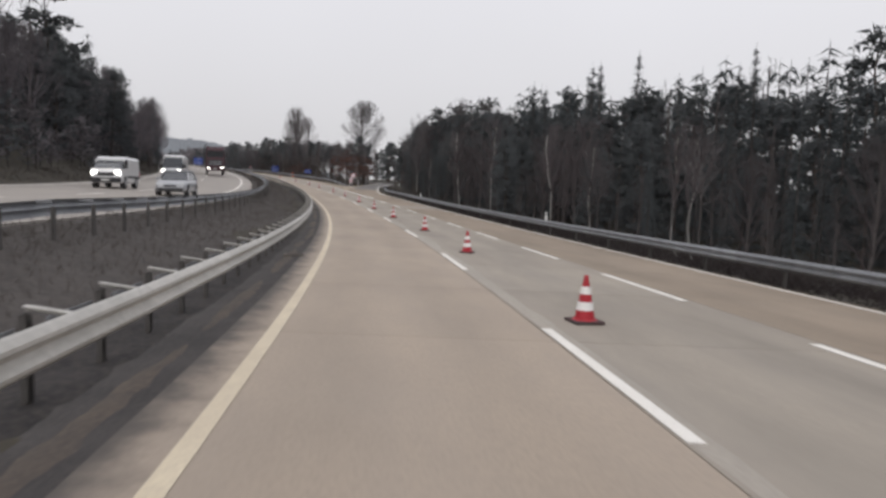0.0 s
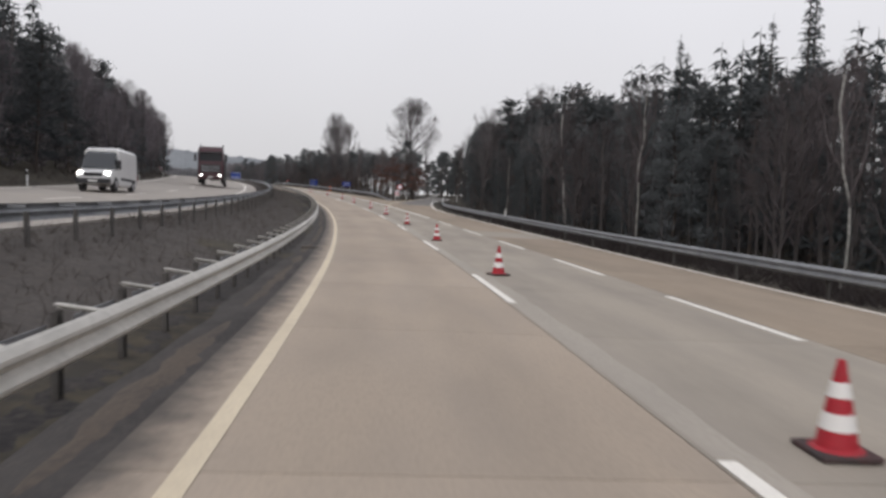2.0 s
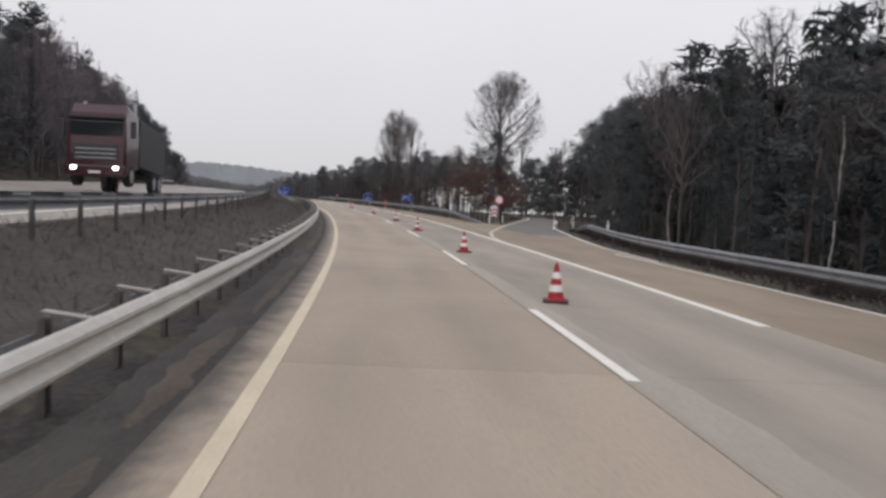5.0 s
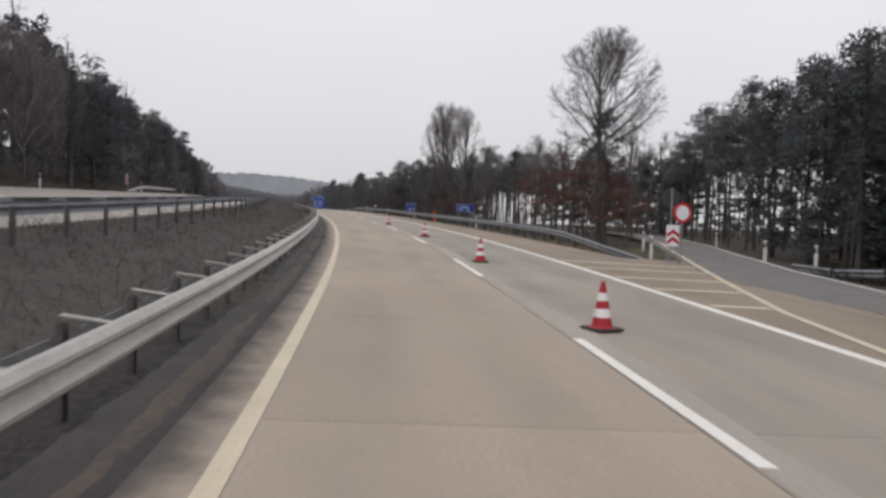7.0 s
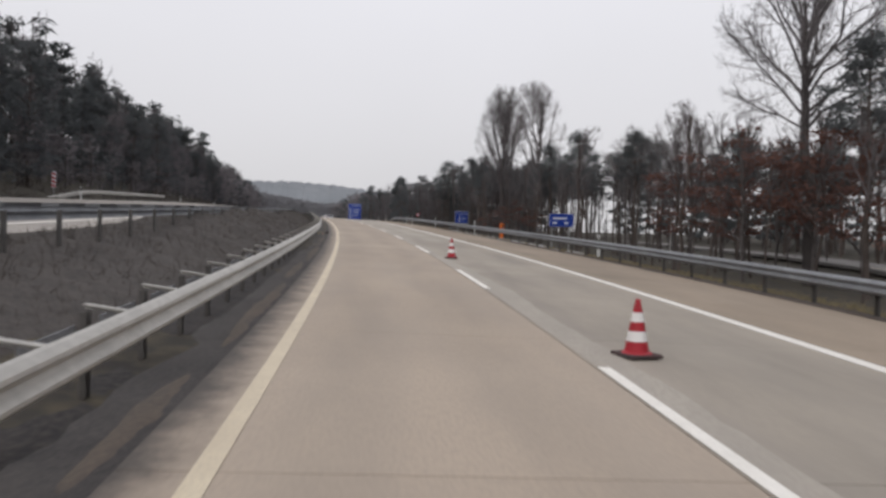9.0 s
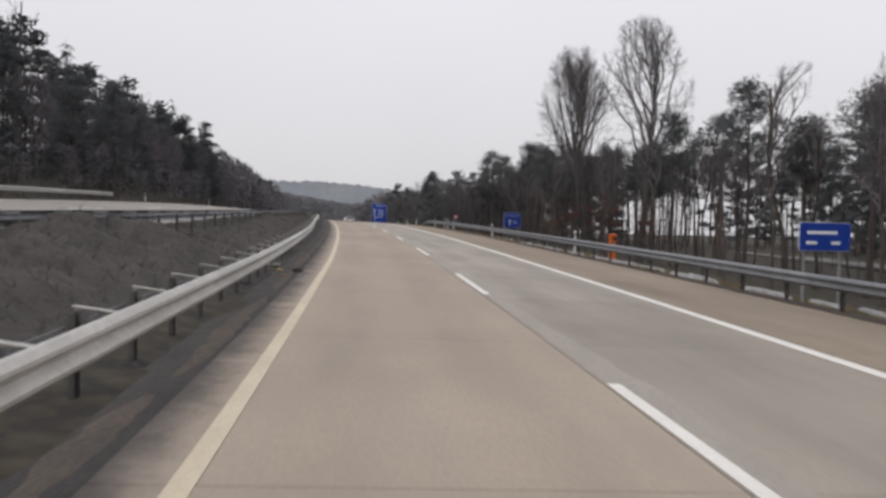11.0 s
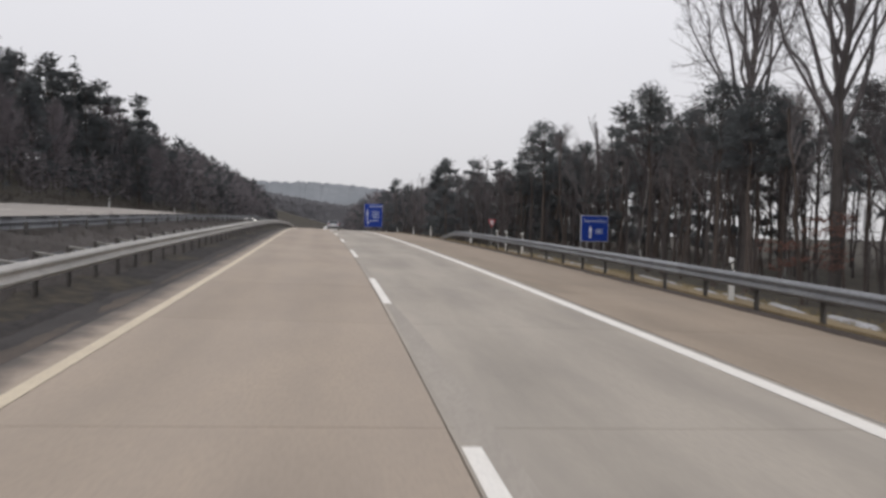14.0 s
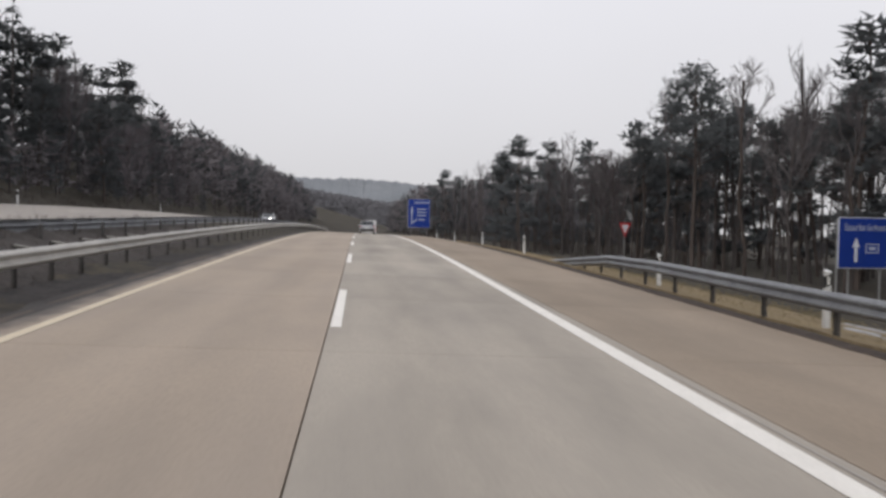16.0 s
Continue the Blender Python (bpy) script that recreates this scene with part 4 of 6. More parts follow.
def wood(name, label, kinds, places):
    """Uncountable trees behind the front rows, one mesh per material."""
    bags = {}
    for s, u, sc in places:
        kd = kinds[int(rng.random() * len(kinds))]
        p = road_xyz(s, u, -0.1)
        a = rng.random() * 6.283
        c, d = math.cos(a), math.sin(a)
        for v, f, m in kd["raw"]:
            w = np.stack([(v[:, 0] * c - v[:, 1] * d) * sc + p[0], (v[:, 0] * d + v[:, 1] * c) * sc + p[1], v[:, 2] * sc + p[2]], -1)
            bags.setdefault(m.name, [m, [], [], 0])
            bag = bags[m.name]
            bag[1].append(w)
            bag[2].append((f, bag[3]))
            bag[3] += len(w)
    root = tagged(new(name), label, "woodland", kind="stuff")
    for m, vs, fs, n in bags.values():
        faces = [tuple(i + o for i in f) for f_, o in fs for f in f_]
        child("foliage" if "needles" in m.name or "far_" in m.name or "leaves" in m.name or "twigs" in m.name else "trunks", from_np(name, np.concatenate(vs), faces, m), root)
    return root


# cheap kinds for the rows behind
C_PINE = [tree_kind("x", "", pine_tree, 14 + i, 15, 76, 0.66, 0.08, 2.7, 4) for i in range(3)]
C_SPRUCE = [tree_kind("x", "", spruce_tree, 15 + i, 22, 6, 0.08, 2.7, 1.05, 0.6) for i in range(2)]
C_BARE = [tree_kind("x", "", bare_tree, 14, 10, 0.18, 0.62, 0.011, 4, 1, 0.36, M_TWIG_DARK, None, 4) for i in range(2)]
C_VEIL = [tree_kind("x", "", bare_tree, 14, 10, 0.18, 0.62, 0.011, 5, 1, 0.36, M_TWIG_VEIL, None, 4) for i in range(2)]


# distance haze is painted into these twigs as a lighter colour
M_FARHAZE = leafy("far_winter_twigs", (0.17, 0.155, 0.162), (0.22, 0.20, 0.205))
C_FAR = [tree_kind("x", "", far_tree, 13 + i, 2.0 + 0.3 * i) for i in range(2)] + [tree_kind("x", "", far_tree, 13 + i, 2.4, 90, 0.1, M_FARHAZE) for i in range(3)]


def scatter(s0, s1, u0, u1, spacing, jitter=0.8):
    """Loose rows of places; u0 and u1 may be functions of s."""
    out = []
    s = s0
    while s < s1:
        a = u0(s) if callable(u0) else u0
        b = u1(s) if callable(u1) else u1
        u = a + rng.random() * spacing * 0.5
        while u < b:
            out.append((s + rng.normal() * spacing * 0.3 * jitter, u + abs(rng.normal()) * spacing * 0.25 * jitter))
            u += spacing
        s += spacing
    return out


def pick(*lists):
    return [k for l in lists for k in l]


EDGE_A = lambda s: max(12.5, float(ramp_right(s)) + 4.5)


def canopy(s, u):
    """How high the dark wood's canopy stands, rising away from its edge and along the road."""
    return min(16.5, float(np.interp(s, [0, 35, 50, 65, 130], [0.27, 0.30, 0.36, 0.44, 0.50])) * (u + 2.4) + 0.8)


def choose(*pairs):
    r = rng.random()
    for kinds, w in pairs:
        r -= w
        if r < 0:
            return kinds[int(rng.random() * len(kinds))]
    return pairs[-1][0][0]


# right-hand dark wood: front rows singly, the rest as woodland
for s, u in scatter(-6, 132, EDGE_A, lambda s: EDGE_A(s) + 8.5, 3.9):
    kind = choose((BIRCHES, 0.05), (PINES_LOW, 0.26), (BARES_DARK, 0.20), (SPRUCES, 0.46), (BARES, 0.03))
    plant(kind, s, u, canopy(s, u) * (0.74 + 0.36 * rng.random()) / kind["top"], "dark roadside wood")
wood("dark_wood", "dense dark mixed wood of pine, spruce and bare trees", pick(C_PINE, C_SPRUCE, C_SPRUCE, C_BARE),
     [(s, u, canopy(s, u) * (0.78 + 0.3 * rng.random()) / 15.0) for s, u in scatter(-14, 140, lambda s: EDGE_A(s) + 7, lambda s: EDGE_A(s) + 34, 3.4)])
# trees that stand out against the sky on that side
for kind, s, u, sc in ((SPRUCES[0], 70.4, 25.5, 1.06), (SPRUCES[1], 68.5, 23.5, 0.92), (SPRUCES[2], 61, 24, 0.86), (SPRUCES[0], 50, 22, 0.74), (SPRUCES[1], 86, 26, 0.95), (SPRUCES[2], 77, 27, 0.95),
                       (SPRUCES[2], 44, 24, 0.72), (SPRUCES[0], 36, 24, 0.66), (SPRUCES[1], 80, 22, 0.95), (SPRUCES[2], 31, 26, 0.62), (SPRUCES[0], 55, 27, 0.86), (SPRUCES[1], 27, 22, 0.5), (BARES[0], 118, 26.6, 1.37), (BARES[1], 108, 27, 1.17), (BARES[2], 126, 22.5, 1.0), (BARES[0], 112, 30, 1.2),
                       (BIRCHES[0], 67.8, 12.9, 0.9), (BIRCHES[1], 31, 12.6, 0.5), (BIRCHES[2], 33, 13, 0.5), (BIRCHES[0], 44, 12.7, 0.6), (BIRCHES[1], 52, 13, 0.62), (BIRCHES[2], 79, 13, 0.75)):
    plant(kind, s, u, sc, "dark roadside wood")

# pines across the exit ramp
EDGE_B = lambda s: float(ramp_right(s)) + 5.5
for s, u in scatter(130, 200, EDGE_B, lambda s: EDGE_B(s) + 15, 4.6):
    kind = choose((PINES, 0.55), (PINES_LOW, 0.30), (BARES_DARK, 0.15)) if s < 150 else choose((PINES, 0.62), (SLIMS, 0.38))
    plant(kind, s, u, float(np.interp(s, [130, 150, 160, 185, 200], [13.0, 14.5, 15.6, 15.6, 12.5])) * (0.86 + 0.24 * rng.random()) / kind["top"], "pines beside the ramp")
wood("ramp_wood", "dense dark wood behind the pines of the ramp", pick(C_PINE, C_SPRUCE),
     [(s, u, 0.80 + 0.25 * rng.random()) for s, u in scatter(122, 150, lambda s: EDGE_B(s) + 4, lambda s: EDGE_B(s) + 27, 4.2)])

# strip of trees between carriageway and open field
STRIP_IN = lambda s: float(np.interp(s, [140, 225, 240, 300], [15.5, 16.5, 22.5, 19.0]))
STRIP_OUT = lambda s: min(29.0, float(ramp_left(s)) - 2.5) if s < 222 else 38.0
POPLAR_AT = ((226.6, 23.1), (198.5, 17.8), (214.5, 19.0))
for s, u in scatter(141, 178, STRIP_IN, STRIP_OUT, 3.9) + scatter(178, 232, STRIP_IN, STRIP_OUT, 4.3) + scatter(232, 300, STRIP_IN, STRIP_OUT, 4.0):
    # the oak and the poplars stand clear
    if (abs(s - 156.5) < 5.0 and u < 24) or any(math.hypot(s - a, u - b) < 2.4 for a, b in POPLAR_AT):
        continue
    kind = choose((PINES, 0.52), (BARES, 0.14), (SLIMS, 0.24), (BARES_DARK, 0.06), (BIRCHES, 0.04))
    plant(kind, s, u, float(np.interp(s, [141, 165, 180, 225, 240, 250, 268, 280, 300], [10.8, 10.8, 10.0, 10.8, 11.4, 12.2, 12.0, 10.4, 9.8])) * (0.84 + 0.26 * rng.random()) / kind["top"], "roadside strip of trees")
plant(OAK, 159.5, 21.2, 1.04, "roadside strip of trees")
for i, (s, u) in enumerate(POPLAR_AT):
    plant(POPLARS[i % 2], s, u, (1.06, 0.86, 0.88)[i], "roadside strip of trees")
# slim trunks crowding the strip under the pines
for s, u in scatter(142, 236, lambda s: STRIP_IN(s) - 0.4, STRIP_OUT, 4.4, 1.3):
    kind = choose((SLIMS, 1.0))
    plant(kind, s, u, (6.5 + 3.5 * rng.random()) / kind["top"], "roadside strip of trees")
for i, (s, u, sc) in enumerate(((152, 18.0, 0.92), (160, 17.6, 1.0), (167, 18.5, 0.9), (157, 19.5, 0.98), (163, 21.5, 0.95), (205, 18, 0.55), (214, 17.5, 0.5), (196, 17, 0.45), (148, 18, 0.6))):
    plant(COPPERS[i % 2], s, u, sc, "roadside strip of trees")
wood("far_right_wood", "dark mixed wood closing the right of the road ahead", pick(C_PINE, C_BARE, C_VEIL, C_VEIL),
     [(s, u, (0.70 if s < 315 else 0.76) + 0.22 * rng.random()) for s, u in scatter(290, 400, 17, 42, 4.8)])
wood("distant_right_wood", "distant dark wood along the right of the road", C_FAR, [(s, u, 0.85 + 0.3 * rng.random()) for s, u in scatter(400, 640, 16, 40, 4.6)])
wood("strip_wood", "dark mixed trees at the back of the roadside strip", pick(C_PINE, C_BARE, C_BARE),
     [(s, u, (0.50 if s < 240 or s > 278 else 0.72) + 0.22 * rng.random()) for s, u in scatter(230, 330, 24, 44, 4.8)])
wood("ramp_end_wood", "dark mixed wood where the ramp bends out of sight", pick(C_PINE, C_PINE, C_BARE),
     [(s, u, 0.62 + 0.25 * rng.random()) for s, u in scatter(196, 246, lambda s: float(ramp_right(s)) + 5, 72, 5.2)])
wood("strip_thicket", "leafless thicket at the back of the roadside trees", C_BARE,
     [(s, u, 0.18 + 0.16 * rng.random()) for s, u in scatter(150, 232, 20, lambda s: STRIP_OUT(s) + 2, 4.4)])

wood("roadside_thicket", "tangled leafless thicket under the roadside trees", C_BARE,
     [(s, u, 0.26 + 0.22 * rng.random()) for s, u in scatter(226, 330, lambda s: STRIP_IN(s) - 1.0, lambda s: STRIP_IN(s) + 8, 3.9)])
wood("ramp_thicket", "low leafless thicket in front of the dark wood", C_BARE,
     [(s, u, 0.20 + 0.18 * rng.random()) for s, u in scatter(-6, 128, lambda s: EDGE_A(s) - 2.0, lambda s: EDGE_A(s) + 5, 3.8)])
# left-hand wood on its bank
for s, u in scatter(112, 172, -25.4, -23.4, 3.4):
    kind = choose((PINES_LOW, 0.40), (BARES_VEIL, 0.50), (SPRUCES, 0.1))
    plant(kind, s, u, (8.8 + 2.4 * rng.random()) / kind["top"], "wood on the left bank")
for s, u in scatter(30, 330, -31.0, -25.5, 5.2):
    kind = choose((PINES_LOW, 0.36), (BARES_VEIL, 0.61), (BIRCHES, 0.03))
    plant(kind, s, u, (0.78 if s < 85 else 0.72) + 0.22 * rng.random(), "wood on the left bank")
wood("bank_wood", "dense dark wood climbing the bank beyond the opposite carriageway", pick(C_PINE, C_SPRUCE, C_VEIL, C_VEIL),
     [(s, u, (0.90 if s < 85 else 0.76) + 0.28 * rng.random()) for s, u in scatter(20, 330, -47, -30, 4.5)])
wood("distant_bank_wood", "distant dark wood following the bank round the bend", C_FAR,
     [(s, u, 0.72 + 0.3 * rng.random()) for s, u in scatter(330, 640, -58, -24.5, 4.8)])
wood("bank_thicket", "dark leafless thicket at the foot of the bank wood", C_FAR,
     [(s, u, 0.22 + 0.2 * rng.random()) for s, u in scatter(34, 340, -29.5, -25.0, 2.4)])


# ---------------- undergrowth ----------------
def tuft_field(name, label, mat, places, h, n, wide=0.012):
    sh = Shape()
    for s, u in places:
        p = road_xyz(s, u)
        hh = h * (0.5 + 0.8 * rng.random())
        for k in range(n):
            a = rng.random() * 6.283
            q = p + np.array([rng.normal() * 0.25, rng.normal() * 0.25, -0.05])
            sh.blade(q, q + np.array([math.cos(a) * hh * 0.8, math.sin(a) * hh * 0.8, hh * (0.3 + 0.7 * rng.random())]), wide)
    return tagged(new(name, from_np(name, *sh.arrays(), mat)), label, "undergrowth", kind="stuff")


def spread(n, s0, s1, u0, u1, power=1.0):
    return [(s0 + (s1 - s0) * rng.random() ** power, u0 + (u1 - u0) * rng.random()) for _ in range(n)]


def mound(s, u):
    """Height of the heath over the median's ground."""
    rise = float(np.interp(s, [0, 34, 104, 143, 152, 168, 174, 186, 194, 212, 235, 250], [0.10, 0.18, 0.24, 0.26, 0.80, 0.80, 0.16, 0.30, 0.60, 0.45, 0.5, 0.4]))
    across = float(np.interp(u, [-9.75, -9.4, -8.2, -7.0, -6.2, -5.4], [0.0, 0.7, 1.0, 0.85, 0.55, 0.0]))
    lump = 0.72 + 0.42 * noise.noise((s * 0.55, u * 0.8, 2.0)) + 0.26 * noise.noise((s * 1.7, u * 1.9, 5.0)) + 0.16 * noise.noise((s * 4.5, u * 4.5, 8.0))
    return rise * across * max(0.1, lump)


def median_heath():
    ss, uu = np.arange(-6, 252, 0.35), np.linspace(-9.75, -5.4, 21)
    n, k = len(ss), len(uu)
    S, U = np.meshgrid(ss, uu, indexing="ij")
    P = road_xyz(S.ravel(), U.ravel())
    P[:, 2] += np.array([mound(a, b) for a, b in zip(S.ravel(), U.ravel())]) - 0.02
    faces = [(i * k + j, (i + 1) * k + j, (i + 1) * k + j + 1, i * k + j + 1) for i in range(n - 1) for j in range(k - 1)]
    tagged(new("median_heath", from_np("median_heath", P, faces, M_HEATH, True)), "low dark brown heath covering the median in lumps", "undergrowth", kind="stuff")
    sh = Shape()
    for s, u in spread(26000, 0, 250, -9.35, -5.5):
        q = road_xyz(s, u, mound(s, u) - 0.04)
        d = rng.normal(size=3) * (0.11, 0.11, 0.06) + (0, 0, 0.17)
        sh.blade(q, q + d * (0.5 + rng.random()), 0.007)
        sh.blade(q, q + d * (0.4, -0.6, 0.9), 0.006)
    tagged(new("heath_stalks", from_np("heath_stalks", *sh.arrays(), M_BRUSH)), "dry stalks standing out of the heath", "undergrowth", kind="stuff")


median_heath()
tuft_field("rail_brush", "tufts of dry brush against the opposite guard rail", M_BRUSH, spread(420, 8, 200, -9.6, -8.7), 0.5, 9, 0.010)
tuft_field("bank_grass", "dry brown grass on the far bank", M_BRUSH, spread(2500, 40, 330, -26, -22.6), 0.5, 5, 0.03)
M_TURF = material("dry_turf", (0.27, 0.205, 0.115), 1.0, second=(0.17, 0.13, 0.08), scale=0.8, third=(0.33, 0.26, 0.16), fine=9.0, bump=0.8)
M_SCRAP_P = material("weathered_plastic", (0.34, 0.31, 0.295), 0.7, second=(0.26, 0.24, 0.23), scale=7.0, third=(0.40, 0.36, 0.34), fine=40.0, bump=0.2)
M_SCRAP_Y = material("yellow_scrap", (0.62, 0.46, 0.10), 0.7, second=(0.45, 0.33, 0.12), scale=9.0, third=(0.66, 0.58, 0.36), fine=40.0, bump=0.3)
M_SCRAP_O = material("orange_scrap", (0.42, 0.24, 0.13), 0.7, second=(0.42, 0.22, 0.11), scale=9.0, third=(0.5, 0.36, 0.22), fine=40.0, bump=0.3)
M_EDGEDIRT = material("verge_dirt", (0.07, 0.055, 0.047), 1.0, second=(0.045, 0.037, 0.034), scale=1.2, third=(0.11, 0.085, 0.065), fine=12.0, bump=0.8)
edge_in = lambda v: 7.36 + 0.06 * noise.noise((v * 0.7, 4.4, 0)) + 0.05 * noise.noise((v * 3.0, 1.4, 0))
turf_in = lambda v: 7.86 + 0.14 * noise.noise((v * 0.7, 8.4, 0)) + 0.1 * noise.noise((v * 2.6, 1.4, 0))
turf_out = lambda v: turf_in(v) + 0.3 + float(np.interp(v, [196, 214, 250, 270], [0.0, 3.6, 3.6, 0.2])) * (1 + 0.3 * noise.noise((v * 0.4, 6.4, 0)))
tagged(strip("verge_dirt", 132, 262, 0.3, [edge_in, 7.55, 7.75, lambda v: turf_in(v) + 0.2], 0.012, M_EDGEDIRT, 0.2), "dark brown soil along the pavement's edge under the rail", "verge", kind="structure")
tagged(strip("verge_turf", 196, 270, 0.4, [turf_in, lambda v: 0.5 * (turf_in(v) + turf_out(v)), turf_out], 0.055, M_TURF, 0.3), "tan dry turf on the verge behind the guard rail", "verge", kind="structure")
tuft_field("verge_grass", "yellow dry grass on the verge behind the guard rail", M_DRYGRASS, spread(3000, 128, 262, 8.0, 13.5) + spread(2600, 205, 250, 7.9, 12.5), 0.17, 6, 0.012)
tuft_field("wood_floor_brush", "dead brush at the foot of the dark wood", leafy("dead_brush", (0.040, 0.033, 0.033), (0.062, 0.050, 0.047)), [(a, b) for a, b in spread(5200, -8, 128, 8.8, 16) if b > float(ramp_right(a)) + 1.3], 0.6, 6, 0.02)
tuft_field("gore_grass", "dry grass on the nose between road and ramp", M_DRYGRASS, spread(250, 126.5, 140, 8.2, 9.6), 0.2, 6, 0.012)


# ---------------- delineators, signs, phone ----------------
M_PLASTIC = material("white_plastic", (0.72, 0.72, 0.71), 0.5, second=(0.62, 0.62, 0.60), scale=4, fine=30, bump=0)
M_BLACK = plain("black_plastic", (0.02, 0.02, 0.02), 0.5)
M_REFLECT = plain("reflector", (0.75, 0.74, 0.70), 0.25)
M_SIGNBLUE = material("sign_blue", (0.012, 0.045, 0.30), 0.45, second=(0.010, 0.04, 0.26), scale=2, third=(0.02, 0.055, 0.32), fine=20, bump=0)
M_SIGNWHITE = plain("sign_white", (0.74, 0.76, 0.80), 0.45)
M_SIGNTEXT = plain("sign_lettering", (0.46, 0.50, 0.62), 0.5)
M_SIGNRED = plain("sign_red", (0.50, 0.03, 0.035), 0.45)
M_SIGNBACK = material("sign_back", (0.10, 0.10, 0.11), 0.6, 0.5, fine=20)
M_POLE = material("sign_pole", (0.36, 0.36, 0.36), 0.55, 0.5, second=(0.27, 0.27, 0.27), scale=4, fine=20)
M_ORANGE = material("phone_orange", (0.72, 0.16, 0.025), 0.5, second=(0.62, 0.13, 0.02), scale=3, fine=25, bump=0)
M_SNOW = material("old_snow", (0.40, 0.395, 0.40), 0.8, second=(0.20, 0.19, 0.17), scale=2.2, third=(0.52, 0.52, 0.53), fine=15, bump=0.4)


def delineator(h=1.0):
    root = tagged(new("delineator_post"), "white plastic roadside post with a slanted black band", "delineator", "roadside posts")
    bm = bmesh.new()
    prof = [(-0.06, -0.05), (0.06, -0.05), (0.045, 0.03), (0.0, 0.06), (-0.045, 0.03)]
    lo = [bm.verts.new((x, y, -0.1)) for x, y in prof]
    hi = [bm.verts.new((x, y, h - 0.05 + 0.4 * y)) for x, y in prof]
    for i in range(5):
        bm.faces.new((lo[i], lo[(i + 1) % 5], hi[(i + 1) % 5], hi[i]))
    bm.faces.new(hi)
    bm.faces.new(lo[::-1])
    part("post", bm, M_PLASTIC, root)
    bm = bmesh.new()
    g = 1.04
    lo = [bm.verts.new((x * g, y * g, h - 0.34 + 0.5 * x)) for x, y in prof]
    hi = [bm.verts.new((x * g, y * g, h - 0.13 + 0.5 * x)) for x, y in prof]
    for i in range(5):
        bm.faces.new((lo[i], lo[(i + 1) % 5], hi[(i + 1) % 5], hi[i]))
    part("band", bm, M_BLACK, root, "slanted black band")
    bm = box(bmesh.new(), 0, -0.056, h - 0.235, 0.05, 0.008, 0.15, 0.003)
    part("reflector", bm, M_REFLECT, root, "oblong reflector")
    return root


post0 = delineator()
post0.matrix_basis = spot(205, 8.5, 0.1)
# short ones fixed on top of the rail in front of the wood
for s in (38.6, 77.9, 107.6):
    copy_thing(post0, spot(s, RIGHT_1(s) + 0.02, 0.70) @ Matrix.Diagonal((1.1, 1.1, 0.5, 1)))
for s, u, dz in ((126.5, 8.9, 0.0), (125.7, 15.6, 0.05), (128.0, 14.9, 0.0), (135.6, 12.9, 0.0), (150, 26.4, 0), (159, 9.2, 0.15), (185.6, 8.5, 0.2), (224.0, 8.9, 0.15), (226.3, 8.7, 0.15), (228.6, 8.8, 0.15),
                 (236, 8.9, 0.0), (252.5, 8.9, 0.0), (268.7, 9.6, 0.0), (284, 9.6, 0.0), (300, 9.6, 0.0),
                 (45, -22.3, 0), (78.5, -22.4, 0), (112.3, -22.0, 0), (149.5, -22.3, 0), (182, -22.4, 0), (226.4, -22.6, 0), (266.6, -22.3, 0), (300, -22.2, 0)):
    copy_thing(post0, spot(s, u, dz, 180 if u < 0 else 0))


def rounded_panel(w, h, r, thick, bm=None, cx=0, cz=0, y=0):
    bm = bm or bmesh.new()
    pts = []
    for qx, qz, a0 in ((1, 1, 0), (-1, 1, 90), (-1, -1, 180), (1, -1, 270)):
        for k in range(5):
            a = radians(a0 + k * 22.5)
            pts.append((cx + qx * (w / 2 - r) + r * math.cos(a), cz + qz * (h / 2 - r) + r * math.sin(a)))
    f = [bm.verts.new((x, y, z)) for x, z in pts]
    b = [bm.verts.new((x, y + thick, z)) for x, z in pts]
    bm.faces.new(f[::-1])
    bm.faces.new(b)
    n = len(pts)
    for i in range(n):
        bm.faces.new((f[i], f[(i + 1) % n], b[(i + 1) % n], b[i]))
    return bm


def disc(r, y, thick, cz=0.0, sides=32, inner=0.0):
    bm = bmesh.new()
    rings = [(r, y), (r, y + thick)]
    vs = [[bm.verts.new((q * math.cos(6.28319 * i / sides), yy, cz + q * math.sin(6.28319 * i / sides))) for i in range(sides)] for q, yy in rings]
    for i in range(sides):
        bm.faces.new((vs[0][i], vs[0][(i + 1) % sides], vs[1][(i + 1) % sides], vs[1][i]))
    bm.faces.new(vs[0][::-1])
    bm.faces.new(vs[1])
    return bm


def letters(text, size, mat, parent, x, y, z, name="lettering", align='CENTER'):
    cu = bpy.data.curves.new(name, 'FONT')
    cu.body, cu.size, cu.align_x, cu.extrude = text, size, align, 0.004
    tmp = bpy.data.objects.new(name, cu)
    me = bpy.data.meshes.new_from_object(tmp)
    bpy.data.objects.remove(tmp)
    me.materials.clear()
    me.materials.append(mat)
    return child(name, me, parent, pose(x, y, z, 90, 0, 0))


